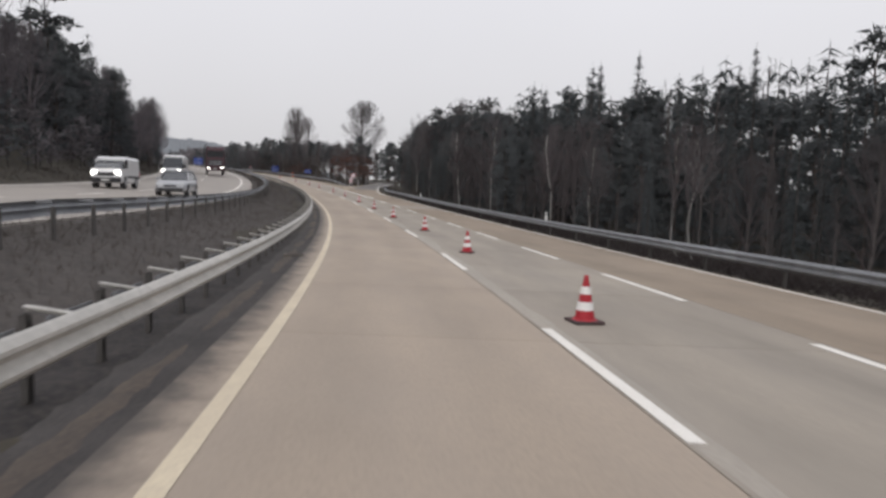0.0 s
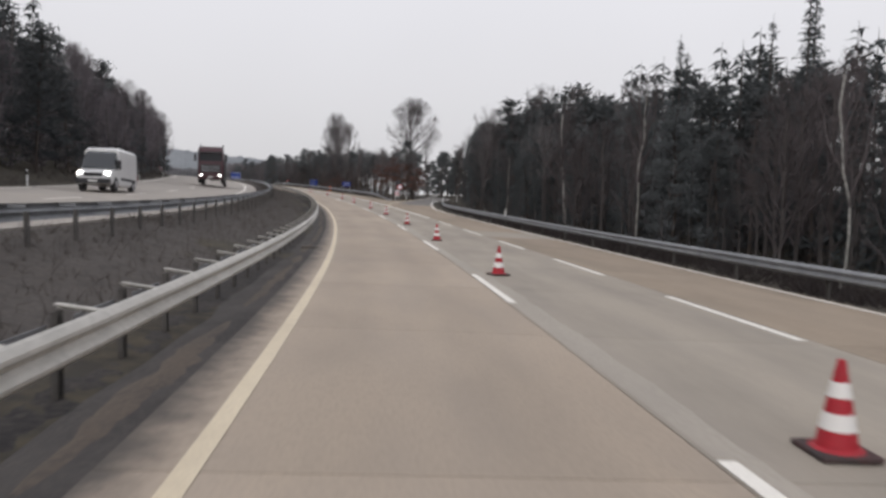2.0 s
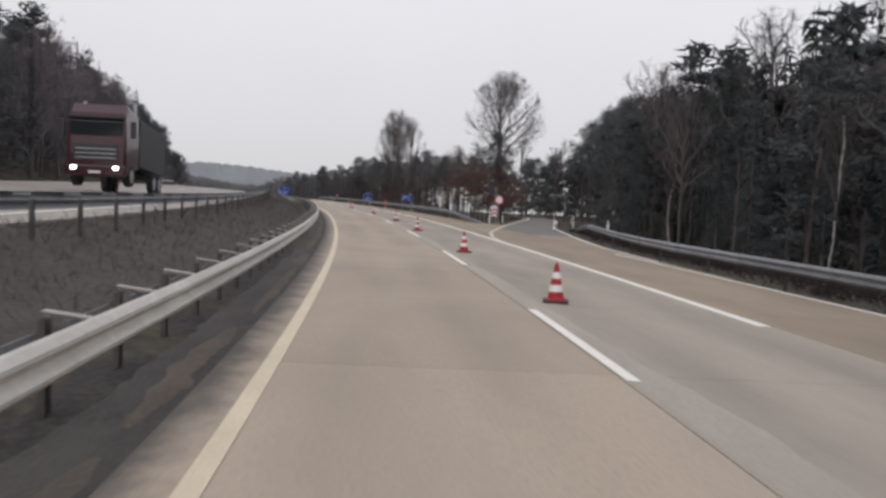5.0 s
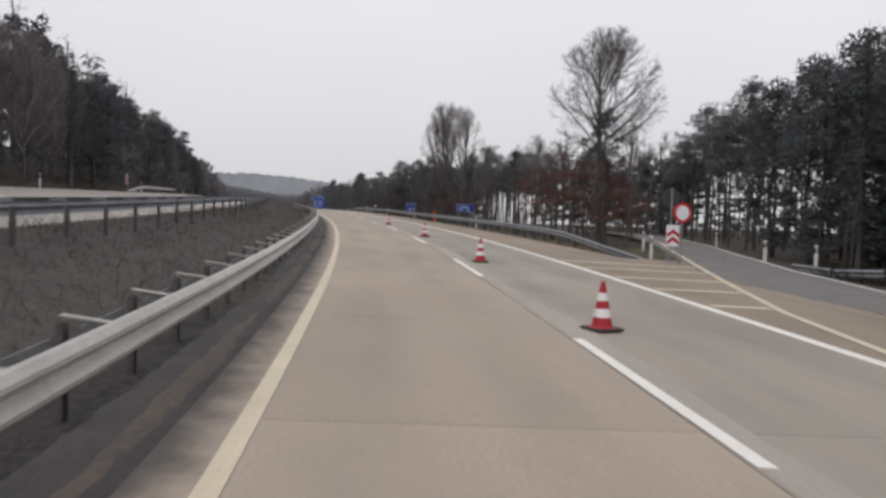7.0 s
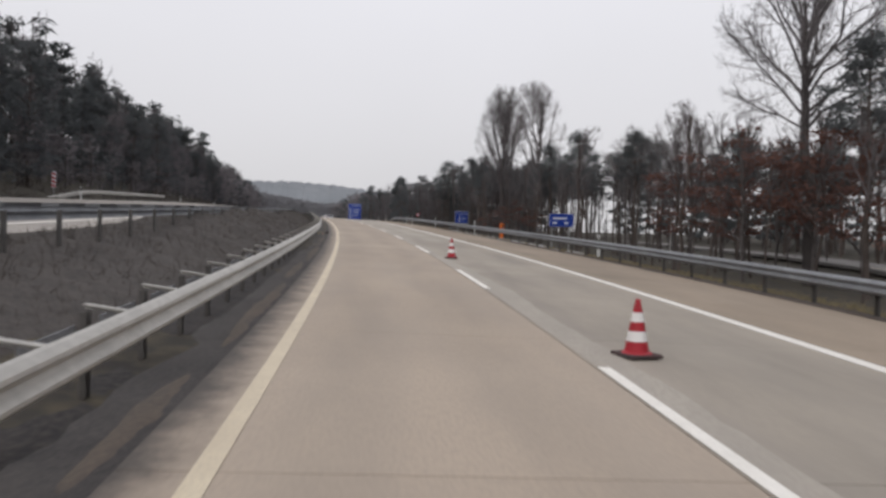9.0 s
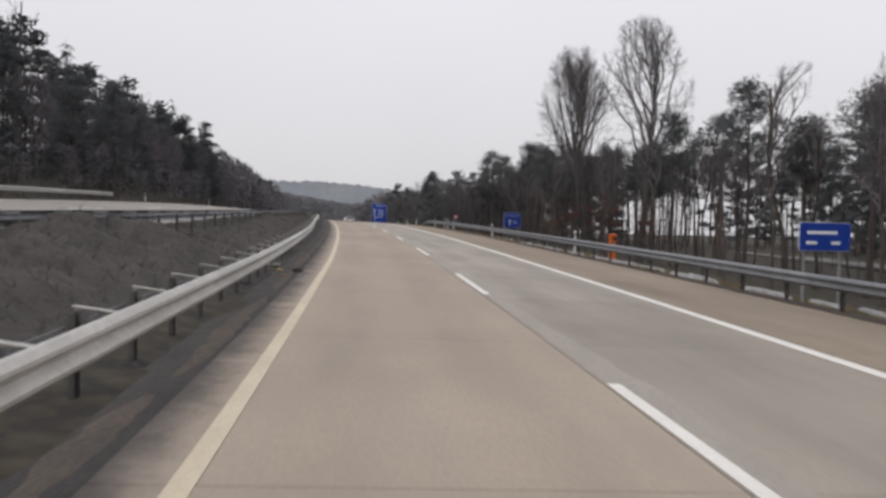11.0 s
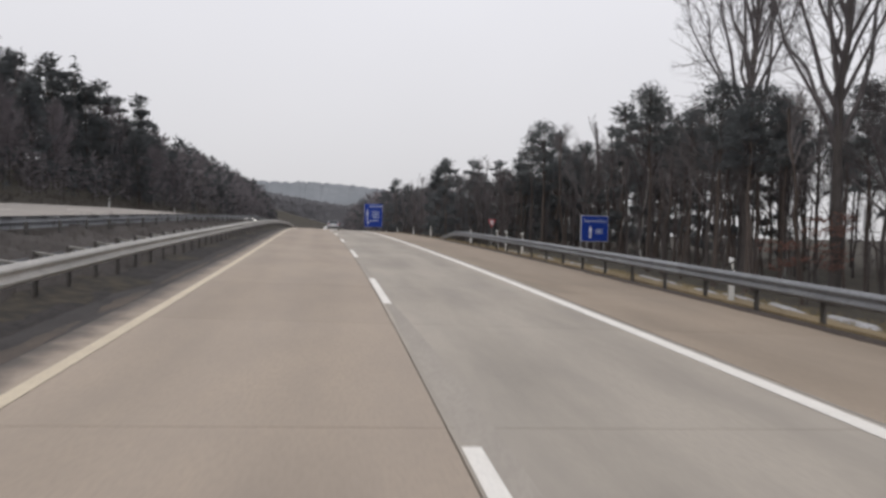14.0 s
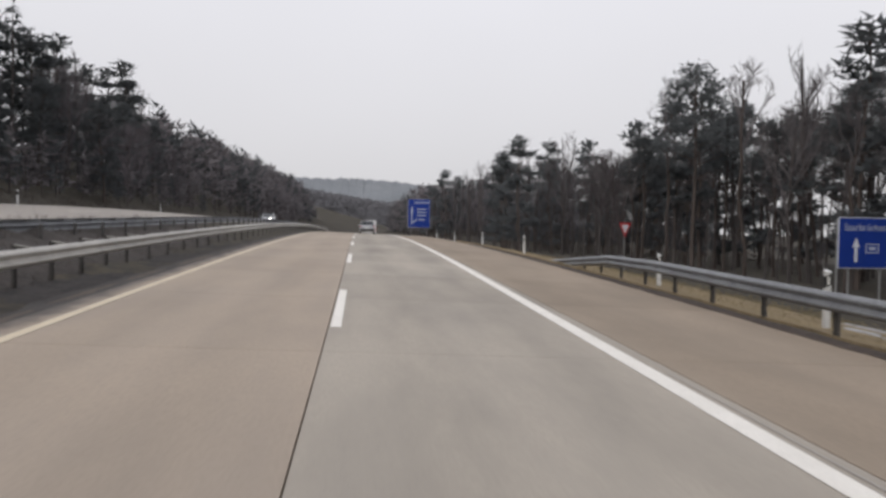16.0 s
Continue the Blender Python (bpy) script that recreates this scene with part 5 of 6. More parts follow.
def panel_sign(name, label, w, h, foot, m, posts, content, rim=0.07):
    """Blue panel with a white rim; its face looks to -y. foot: height of the panel's lower edge."""
    root = tagged(new(name), label, "road sign")
    root.matrix_basis = m
    cz = foot + h / 2
    part("panel", rounded_panel(w, h, 0.08, 0.03, cz=cz), M_SIGNWHITE, root, "pale rim")
    part("face", rounded_panel(w - rim, h - rim, 0.06, 0.01, cz=cz, y=-0.012), M_SIGNBLUE, root, "deep blue face")
    part("back", rounded_panel(w - 0.04, h - 0.04, 0.06, 0.02, cz=cz, y=0.034), M_SIGNBACK, root)
    for x in posts:
        part("post", tube(bmesh.new(), (x, 0.12, -0.6), (x, 0.12, cz + h / 2 - 0.1), 0.045, 0.045, 10), M_POLE, root)
    for z in (cz - h * 0.3, cz + h * 0.3):
        part("bracket", box(bmesh.new(), 0, 0.07, z, w * 0.9, 0.04, 0.06), M_POLE, root)
    content(root, cz)
    return root


def arrow_bm(cx, cz, h, wid, y=-0.022):
    bm = bmesh.new()
    pts = [(-wid * 0.18, -h / 2), (wid * 0.18, -h / 2), (wid * 0.18, h * 0.12), (wid * 0.5, h * 0.08), (0, h / 2), (-wid * 0.5, h * 0.08), (-wid * 0.18, h * 0.12)]
    f = [bm.verts.new((cx + x, y, cz + z)) for x, z in pts]
    b = [bm.verts.new((cx + x, y + 0.008, cz + z)) for x, z in pts]
    bm.faces.new(f)
    bm.faces.new(b[::-1])
    for i in range(7):
        bm.faces.new((f[i], f[(i + 1) % 7], b[(i + 1) % 7], b[i]))
    return bm


def content_town(root, cz):
    letters("Saarbrücken", 0.40, M_SIGNTEXT, root, 0.05, -0.018, cz + 0.50)
    part("arrow", arrow_bm(-0.38, cz - 0.28, 1.0, 0.36), M_SIGNWHITE, root, "white upward arrow")
    for dx, dz, w, h in ((0.38, 0.17, 0.62, 0.045), (0.38, -0.17, 0.62, 0.045), (0.09, 0, 0.045, 0.38), (0.67, 0, 0.045, 0.38)):
        part("number_frame", box(bmesh.new(), dx, -0.018, cz - 0.22 + dz, w, 0.008, h), M_SIGNTEXT, root)
    part("number_bar", box(bmesh.new(), 0.38, -0.018, cz - 0.22, 0.3, 0.008, 0.14), M_SIGNTEXT, root, "pale bar")


def content_advance(root, cz):
    part("arrow", arrow_bm(-1.25, cz - 0.2, 3.6, 0.55), M_SIGNTEXT, root, "pale upward arrow")
    part("arrow_branch", box(bmesh.new(), -0.75, -0.018, cz - 1.3, 1.1, 0.008, 0.2, 0, Matrix.Rotation(radians(-35), 4, 'Y')), M_SIGNTEXT, root)
    for z, w in ((1.9, 2.6), (0.75, 1.7), (0.2, 1.5), (-0.35, 1.6), (-1.1, 1.2)):
        part("text_bar", box(bmesh.new(), 0.45, -0.018, cz + z, w, 0.008, 0.2), M_SIGNTEXT, root, "pale bar of writing")


def content_small(root, cz):
    for x, z, w in ((-0.1, 0.12, 1.0), (-0.45, -0.18, 0.35), (0.35, -0.18, 0.3)):
        part("text_bar", box(bmesh.new(), x, -0.018, cz + z, w, 0.008, 0.09), M_SIGNWHITE, root, "pale bar of writing")


panel_sign("direction_sign", "square blue motorway direction sign on three steel poles behind the rail", 2.4, 2.08, 1.38, spot(242.9, 20.7, 0, 4), (-1.15, -0.6, 0.9), content_town)
panel_sign("advance_direction_sign", "large blue advance direction sign beside the road ahead", 3.9, 5.0, 2.1, spot(340, 10.7, 0, 2), (-1.4, 1.4), content_advance)
panel_sign("service_sign", "low wide blue sign behind the guard rail", 1.7, 0.85, 1.55, spot(169.9, 10.9, 0, 3), (-0.6, 0.6), content_small, 0.03)

# round closed-to-traffic sign with a chevron board at the gore
root = tagged(new("no_entry_sign"), "round white sign with a red rim on a pole", "road sign")
root.matrix_basis = spot(124.1, 8.95, -0.14, 6)
part("pole", tube(bmesh.new(), (0, 0.06, -0.4), (0, 0.06, 2.35), 0.032, 0.032, 10), M_POLE, root)
part("rim", disc(0.375, 0.0, 0.02, 2.05), M_SIGNRED, root, "red rim")
part("disc", disc(0.265, -0.006, 0.01, 2.05), M_SIGNWHITE, root, "white disc")
root = tagged(new("sign_back"), "dark round back of a sign facing the ramp", "road sign")
root.matrix_basis = spot(125.0, 8.92, -0.16, 8)
part("pole", tube(bmesh.new(), (0, -0.06, -0.4), (0, -0.06, 3.0), 0.032, 0.032, 10), M_POLE, root)
part("disc", disc(0.375, 0.0, 0.02, 2.62), M_SIGNBACK, root)
root = tagged(new("chevron_board"), "square board with red and white upward chevrons on two legs", "road sign")
root.matrix_basis = spot(124.0, 8.55, 0.0, 6)
part("board", rounded_panel(0.52, 0.78, 0.03, 0.025, cz=1.05), M_SIGNWHITE, root, "white board")
for k in range(3):
    bm = bmesh.new()
    z0 = 0.72 + 0.27 * k
    for sx in (-1, 1):
        q = [bm.verts.new((0, -0.008, z0 + 0.16)), bm.verts.new((0, -0.008, z0 + 0.30)), bm.verts.new((sx * 0.25, -0.008, z0 + 0.13)), bm.verts.new((sx * 0.25, -0.008, z0 - 0.01))]
        bm.faces.new(q if sx < 0 else q[::-1])
    if k < 2:
        part("chevron", bm, M_SIGNRED, root, "red chevron")
    else:
        bm.free()
for x in (-0.2, 0.2):
    part("leg", tube(bmesh.new(), (x, 0.04, -0.4), (x, 0.04, 1.3), 0.025, 0.025, 8), M_POLE, root)

# give-way sign
root = tagged(new("give_way_sign"), "white triangle with a red rim pointing down on a pole", "road sign")
root.matrix_basis = spot(254.3, 15.1, 0, 25)


def triangle(r, y, thick, cz):
    bm = bmesh.new()
    a = [(r * math.cos(radians(t)), cz + r * math.sin(radians(t))) for t in (30, 150, 270)]
    f = [bm.verts.new((x, y, z)) for x, z in a]
    b = [bm.verts.new((x, y + thick, z)) for x, z in a]
    bm.faces.new(f[::-1])
    bm.faces.new(b)
    for i in range(3):
        bm.faces.new((f[i], f[(i + 1) % 3], b[(i + 1) % 3], b[i]))
    return bm


part("pole", tube(bmesh.new(), (0, 0.05, -0.5), (0, 0.05, 2.6), 0.032, 0.032, 8), M_POLE, root)
part("rim", triangle(0.55, 0, 0.02, 2.25), M_SIGNRED, root, "red rim")
part("field", triangle(0.33, -0.006, 0.01, 2.25), M_SIGNWHITE, root, "white field")

# red and white beacon on the far bank
root = tagged(new("warning_beacon"), "red and white striped beacon board on the far verge", "beacon")
root.matrix_basis = spot(179.4, -23.4, 0.0, 0)
part("board", rounded_panel(0.28, 1.1, 0.03, 0.03, cz=1.2), M_SIGNWHITE, root)
for k in range(4):
    part("stripe", box(bmesh.new(), 0, -0.008, 0.78 + 0.28 * k, 0.28, 0.006, 0.13, 0, Matrix.Rotation(radians(20), 4, 'Y')), M_SIGNRED, root, "red stripe")
part("pole", tube(bmesh.new(), (0, 0.05, -0.3), (0, 0.05, 1.7), 0.03, 0.03, 8), M_POLE, root)

# orange emergency phone
root = tagged(new("emergency_phone"), "orange emergency phone pillar behind the guard rail", "emergency phone")
root.matrix_basis = spot(189.0, 11.9, 0.0, 12) @ Matrix.Diagonal((0.78, 0.78, 0.84, 1))
part("pillar", box(bmesh.new(), 0, 0, 0.85, 0.42, 0.32, 1.75, 0.03), M_ORANGE, root)
part("hood", box(bmesh.new(), 0, -0.03, 1.72, 0.46, 0.42, 0.10, 0.03, Matrix.Rotation(radians(8), 4, 'X')), M_ORANGE, root)
part("recess", box(bmesh.new(), 0.04, -0.162, 1.45, 0.24, 0.01, 0.20, 0.004), M_BLACK, root, "dark speaker recess")
bm = disc(0.11, -0.172, 0.012, 1.18, 20)
part("plate", bm, M_STEEL_OLD, root, "round grey plate")
part("foot", box(bmesh.new(), 0, 0, 0.02, 0.6, 0.5, 0.12, 0.02), M_OPP, root, "concrete foot")

# far guard rails on the other side
guard_rail("guard_rail", "steel guard rail beyond the opposite carriageway, end sloping down", 12, 44, 4.0, lambda s: -22.4, 1, M_STEEL_OLD, 0.75, 0.1, False, True)
guard_rail("guard_rail", "steel guard rail beyond the opposite carriageway beside the beacon", 176, 216, 4.0, lambda s: -22.9, 1, M_STEEL, 0.75, 0.1, True, False)


# ---------------- old snow and litter ----------------
def patch(s, u, a, b, turn, seed):
    """Thin irregular mound of old snow."""
    bm = bmesh.new()
    n = 22
    mid = bm.verts.new((0, 0, 0.035))
    ins, out = [], []
    for i in range(n):
        t = 6.28319 * i / n
        w = 0.75 + 0.35 * noise.noise((math.cos(t) * 1.7 + seed, math.sin(t) * 1.7, seed))
        out.append(bm.verts.new((math.cos(t) * a * w, math.sin(t) * b * w, -0.08)))
        ins.append(bm.verts.new((math.cos(t) * a * w * 0.75, math.sin(t) * b * w * 0.75, 0.03)))
    for i in range(n):
        j = (i + 1) % n
        bm.faces.new((out[i], out[j], ins[j], ins[i]))
        bm.faces.new((ins[i], ins[j], mid))
    ob = tagged(new("snow_patch", from_bm("snow_patch", bm, M_SNOW, True)), "thin patch of old snow on the verge grass", "snow patch", "snow patches")
    ob.matrix_basis = spot(s, u, 0.06, turn, True)


for i in range(46):
    patch(164 + i * 1.45 + rng.random() * 1.5, 9.0 + 2.6 * rng.random(), 0.10 + 0.16 * rng.random(), 0.7 + 1.5 * rng.random(), rng.normal() * 8, i * 3.7)


def litter():
    for i, (s, u, sz) in enumerate(((7.5, -5.6, 0.16), (19, -5.4, 0.12), (33, -5.2, 0.14), (52, -5.3, 0.12), (64, -5.5, 0.1), (98, -5.2, 0.13), (121, -5.0, 0.06), (128, -5.4, 0.1), (166, -5.1, 0.16), (172, -5.35, 0.13), (176, -5.0, 0.12))):
        bm = bmesh.new()
        bmesh.ops.create_icosphere(bm, subdivisions=2, radius=sz)
        for v in bm.verts:
            v.co *= 0.75 + 0.5 * noise.noise(v.co * 9 + Vector((i, 0, 0)))
            v.co.z *= 0.5
        pale = i % 3 == 0
        ob = tagged(new("litter" if pale else "stone", from_bm("litter", bm, M_SCRAP_P if pale else M_GUTTER, True)), "crumpled pale litter lying beside the gutter" if pale else "dark stone lying beside the gutter", "litter" if pale else "stone", "debris by the rail")
        ob.matrix_basis = spot(s, u, sz * 0.3)


def loose_things():
    """Pale tube, yellow and orange scraps and a dark clod lying by the median gutter."""
    bm = bmesh.new()
    bmesh.ops.create_cone(bm, cap_ends=True, segments=14, radius1=0.055, radius2=0.048, depth=0.56)
    bmesh.ops.bevel(bm, geom=[e for e in bm.edges if len(e.link_faces) == 2 and abs(e.verts[0].co.z - e.verts[1].co.z) < 0.01], offset=0.018, segments=2, affect='EDGES')
    bmesh.ops.rotate(bm, cent=(0, 0, 0), matrix=Matrix.Rotation(math.pi / 2, 3, 'Y'), verts=bm.verts)
    tube = tagged(new("plastic_tube", from_bm("plastic_tube", bm, M_SCRAP_P, True)), "pale grey plastic tube lying beside the rail posts", "tube", "debris by the rail")
    tube.matrix_basis = spot(170.3, -5.08, 0.09, -22)
    for k, (s, u, a, b, mat, text) in enumerate(((169.1, -4.72, 0.085, 0.08, M_SCRAP_Y, "crumpled yellow scrap lying beside the gutter"), (167.75, -4.49, 0.05, 0.045, M_SCRAP_O, "small orange scrap lying beside the gutter"), (167.62, -4.11, 0.016, 0.13, M_SCRAP_P, "torn pale strip lying in the gutter"))):
        bm = bmesh.new()
        bmesh.ops.create_grid(bm, x_segments=7, y_segments=7, size=1.0)
        for v in bm.verts:
            q = Vector((v.co.x, v.co.y, k * 5.0))
            edge = 1 - 0.35 * abs(noise.noise(q * 2.1))
            v.co = Vector((v.co.x * a * edge, v.co.y * b * edge, 0.045 + 0.05 * noise.noise(q * 1.9) + 0.03 * noise.noise(q * 4.7)))
        bmesh.ops.solidify(bm, geom=bm.faces[:], thickness=0.004)
        ob = tagged(new("scrap", from_bm("scrap", bm, mat, True)), text, "litter", "debris by the rail")
        ob.matrix_basis = spot(s, u, (0.0, -0.035, -0.04)[k], (0, 25, -12)[k])
    bm = bmesh.new()
    bmesh.ops.create_icosphere(bm, subdivisions=3, radius=1.0)
    for v in bm.verts:
        w = 0.8 + 0.35 * noise.noise(v.co * 1.7) + 0.15 * noise.noise(v.co * 5.0)
        v.co = Vector((v.co.x * 0.17 * w, v.co.y * 0.14 * w, v.co.z * 0.06 * w))
    clod = tagged(new("clod", from_bm("clod", bm, M_EDGEDIRT, True)), "dark clod of earth lying in the gutter", "clod", "debris by the rail")
    clod.matrix_basis = spot(168.9, -4.22, 0.015)


litter()
loose_things()


# ---------------- vehicles ----------------
def paint(name, colour, rough=0.3):
    m = material(name, colour, rough, 0.1, second=[c * 0.9 for c in colour], scale=1.5, third=[c * 0.8 for c in colour], fine=8, bump=0)
    m.node_tree.nodes["Principled BSDF"].inputs["Coat Weight"].default_value = 0.6
    return m


M_SILVER = paint("silver_paint", (0.42, 0.43, 0.45))
M_VANWHITE = paint("white_paint", (0.82, 0.82, 0.82))
M_TRUCKRED = paint("dark_red_paint", (0.05, 0.010, 0.016))
M_GLASS = plain("dark_glass", (0.02, 0.024, 0.03), 0.08, 0.0, 0.5)
M_TYRE = plain("tyre_rubber", (0.025, 0.025, 0.027), 0.85)
M_RIM = plain("wheel_rim", (0.45, 0.45, 0.47), 0.35, 0.8)
M_TRIM = plain("dark_trim", (0.03, 0.03, 0.033), 0.6)
M_LAMP_ON = plain("lit_headlight", (0.9, 0.9, 0.9), 0.3, 0, 0, (1.0, 0.97, 0.9), 6.0)
M_LAMP_RED = plain("tail_light_red", (0.35, 0.015, 0.015), 0.3)
M_LAMP_CLEAR = plain("headlight_clear", (0.55, 0.56, 0.58), 0.2)
M_PLATE = plain("number_plate", (0.7, 0.7, 0.68), 0.5)


def loft(rings, caps=True):
    bm = bmesh.new()
    vs = [[bm.verts.new(p) for p in r] for r in rings]
    k = len(rings[0])
    for a, b in zip(vs, vs[1:]):
        for i in range(k):
            bm.faces.new((a[i], a[(i + 1) % k], b[(i + 1) % k], b[i]))
    if caps:
        bm.faces.new(vs[0][::-1])
        bm.faces.new(vs[-1])
    return bm


def body_ring(y, w, z0, z1, crown=0.06, tuck=0.08):
    """Rounded body section at y, half width w, from z0 to z1."""
    m = (z0 + z1) / 2
    return [(-w + tuck, y, z0), (w - tuck, y, z0), (w, y, z0 + 0.12), (w, y, m), (w - 0.03, y, z1 - crown), (w - 0.14, y, z1),
            (-w + 0.14, y, z1), (-w + 0.03, y, z1 - crown), (-w, y, m), (-w, y, z0 + 0.12)]


def cabin_ring(y, wb, zb, wt, zt):
    return [(-wb, y, zb), (wb, y, zb), (wt + 0.03, y, zt - 0.06), (wt - 0.08, y, zt), (-wt + 0.08, y, zt), (-wt - 0.03, y, zt - 0.06)]


def wheel(parent, x, y, r, w=0.2):
    s = 1 if x > 0 else -1
    bm = bmesh.new()
    tube(bm, (x - s * w, y, r), (x, y, r), r, r, 20)
    bmesh.ops.bevel(bm, geom=[e for e in bm.edges if e.calc_length() < r * 0.5], offset=0.02, segments=1, affect='EDGES')
    t = part("wheel", bm, M_TYRE, parent, "black tyre")
    bm = tube(bmesh.new(), (x, y, r), (x + s * 0.012, y, r), r * 0.62, r * 0.55, 16)
    part("rim", bm, M_RIM, t)


def car(label, mat, L=4.35, W=1.77, H=1.46, lit=False, estate=False):
    """Passenger car facing +y, origin on the ground under its middle."""
    root = tagged(new("car"), label, "car")
    h, w = L / 2, W / 2
    part("body", loft([body_ring(-h, w * 0.86, 0.36, 0.78), body_ring(-h + 0.12, w * 0.95, 0.26, 0.95), body_ring(-h + 0.55, w, 0.2, 0.98), body_ring(-0.6, w, 0.2, 0.95),
                       body_ring(0.75, w, 0.2, 0.93), body_ring(1.3, w * 0.99, 0.2, 0.90), body_ring(h - 0.35, w * 0.95, 0.24, 0.80), body_ring(h - 0.08, w * 0.86, 0.30, 0.68), body_ring(h, w * 0.75, 0.36, 0.6)]), mat, root, smooth=True)
    rear = -h + (0.12 if estate else 0.28)
    wb, wt = w * 0.93, w * 0.74
    part("glasshouse", loft([cabin_ring(rear, wb, 0.90, wt, 0.97), cabin_ring(rear + 0.38, wb, 0.90, wt, H - 0.06), cabin_ring(-0.4, wb, 0.9, wt, H - 0.02), cabin_ring(0.25, wb, 0.9, wt, H - 0.05), cabin_ring(1.15, wb * 0.96, 0.88, wt, 0.95)]), M_GLASS, root, "dark windows")
    part("roof", loft([body_ring(rear + 0.30, wt + 0.03, H - 0.09, H - 0.04, 0.02, 0.03), body_ring(-0.4, wt + 0.05, H - 0.05, H, 0.02, 0.03), body_ring(0.30, wt + 0.04, H - 0.09, H - 0.03, 0.02, 0.03)]), mat, root)
    for sx in (-1, 1):
        for (y0, z0, y1, z1, r) in ((0.30, H - 0.07, 1.12, 0.93, 0.035), (-0.35, H - 0.06, -0.35, 0.93, 0.04), (rear + 0.36, H - 0.08, rear + 0.02, 0.95, 0.055)):
            part("pillar", tube(bmesh.new(), (sx * (wt + 0.01), y0, z0), (sx * wb, y1, z1), r, r, 6), mat, root)
        part("mirror", box(bmesh.new(), sx * (w + 0.08), 0.72, 0.98, 0.18, 0.1, 0.13, 0.03), mat, root)
        part("headlight", box(bmesh.new(), sx * w * 0.68, h - 0.13, 0.66, 0.34, 0.14, 0.14, 0.03), M_LAMP_ON if lit else M_LAMP_CLEAR, root, "lit headlight" if lit else "clear headlight")
        part("tail_light", box(bmesh.new(), sx * w * 0.80, -h + 0.10, 0.80, 0.22, 0.12, 0.22, 0.03), M_LAMP_RED, root, "red tail light")
        for y in (-h + 0.85, h - 0.85):
            part("wheel_arch", tube(bmesh.new(), (sx * (w - 0.22), y, 0.33), (sx * (w + 0.004), y, 0.33), 0.37, 0.37, 20), M_TRIM, root)
            wheel(root, sx * (w + 0.012), y, 0.31)
    part("rear_bumper", box(bmesh.new(), 0, -h + 0.03, 0.42, W * 0.82, 0.14, 0.2, 0.04), M_TRIM, root)
    part("front_bumper", box(bmesh.new(), 0, h - 0.04, 0.36, W * 0.8, 0.12, 0.18, 0.04), M_TRIM, root)
    part("grille", box(bmesh.new(), 0, h - 0.02, 0.56, 0.7, 0.06, 0.12, 0.02), M_TRIM, root)
    part("number_plate", box(bmesh.new(), 0, -h - 0.01, 0.66, 0.5, 0.02, 0.11), M_PLATE, root, "pale plain plate")
    return root


def van(label, mat, L=5.9, W=1.95, H=2.55, lit=True):
    """Panel van facing +y."""
    root = tagged(new("van"), label, "van")
    h, w = L / 2, W / 2
    part("body", loft([body_ring(-h, w * 0.97, 0.35, H - 0.06, 0.15), body_ring(-h + 0.15, w, 0.30, H, 0.15), body_ring(0.9, w, 0.30, H, 0.15), body_ring(1.35, w * 0.98, 0.30, H - 0.12, 0.15),
                       body_ring(1.36, w, 0.30, 1.30, 0.06), body_ring(2.25, w * 0.98, 0.30, 1.22, 0.06), body_ring(h - 0.12, w * 0.92, 0.34, 1.02, 0.06), body_ring(h, w * 0.82, 0.42, 0.85, 0.06)]), mat, root)
    part("windscreen", loft([cabin_ring(1.30, w * 0.96, 1.22, w * 0.84, H - 0.22), cabin_ring(1.55, w * 0.96, 1.22, w * 0.84, H - 0.42), cabin_ring(2.22, w * 0.94, 1.20, w * 0.86, 1.30)]), M_GLASS, root, "dark windscreen")
    part("grille", box(bmesh.new(), 0, h - 0.01, 0.86, 1.0, 0.08, 0.22, 0.03), M_TRIM, root)
    part("front_bumper", box(bmesh.new(), 0, h - 0.03, 0.50, W * 0.95, 0.24, 0.30, 0.06), M_TRIM, root)
    part("number_plate", box(bmesh.new(), 0, h + 0.095, 0.5, 0.5, 0.02, 0.11), M_PLATE, root, "pale plain plate")
    for sx in (-1, 1):
        part("headlight", box(bmesh.new(), sx * w * 0.74, h - 0.12, 0.92, 0.30, 0.2, 0.26, 0.05), M_LAMP_ON if lit else M_LAMP_CLEAR, root, "lit headlight")
        part("mirror", box(bmesh.new(), sx * (w + 0.14), 1.85, 1.45, 0.2, 0.12, 0.32, 0.04), M_TRIM, root)
        part("side_window", box(bmesh.new(), sx * (w - 0.005), 1.25, 1.55, 0.03, 0.75, 0.55, 0.02), M_GLASS, root)
        part("side_strip", box(bmesh.new(), sx * (w + 0.004), -0.8, 0.72, 0.03, 3.4, 0.16, 0.01), M_TRIM, root)
        part("tail_light", box(bmesh.new(), sx * (w - 0.06), -h - 0.005, 0.95, 0.12, 0.05, 0.4, 0.02), M_LAMP_RED, root, "red tail light")
        for y in (-h + 1.05, h - 1.0):
            part("wheel_arch", tube(bmesh.new(), (sx * (w - 0.24), y, 0.36), (sx * (w + 0.005), y, 0.36), 0.42, 0.42, 20), M_TRIM, root)
            wheel(root, sx * (w + 0.014), y, 0.35, 0.22)
    return root


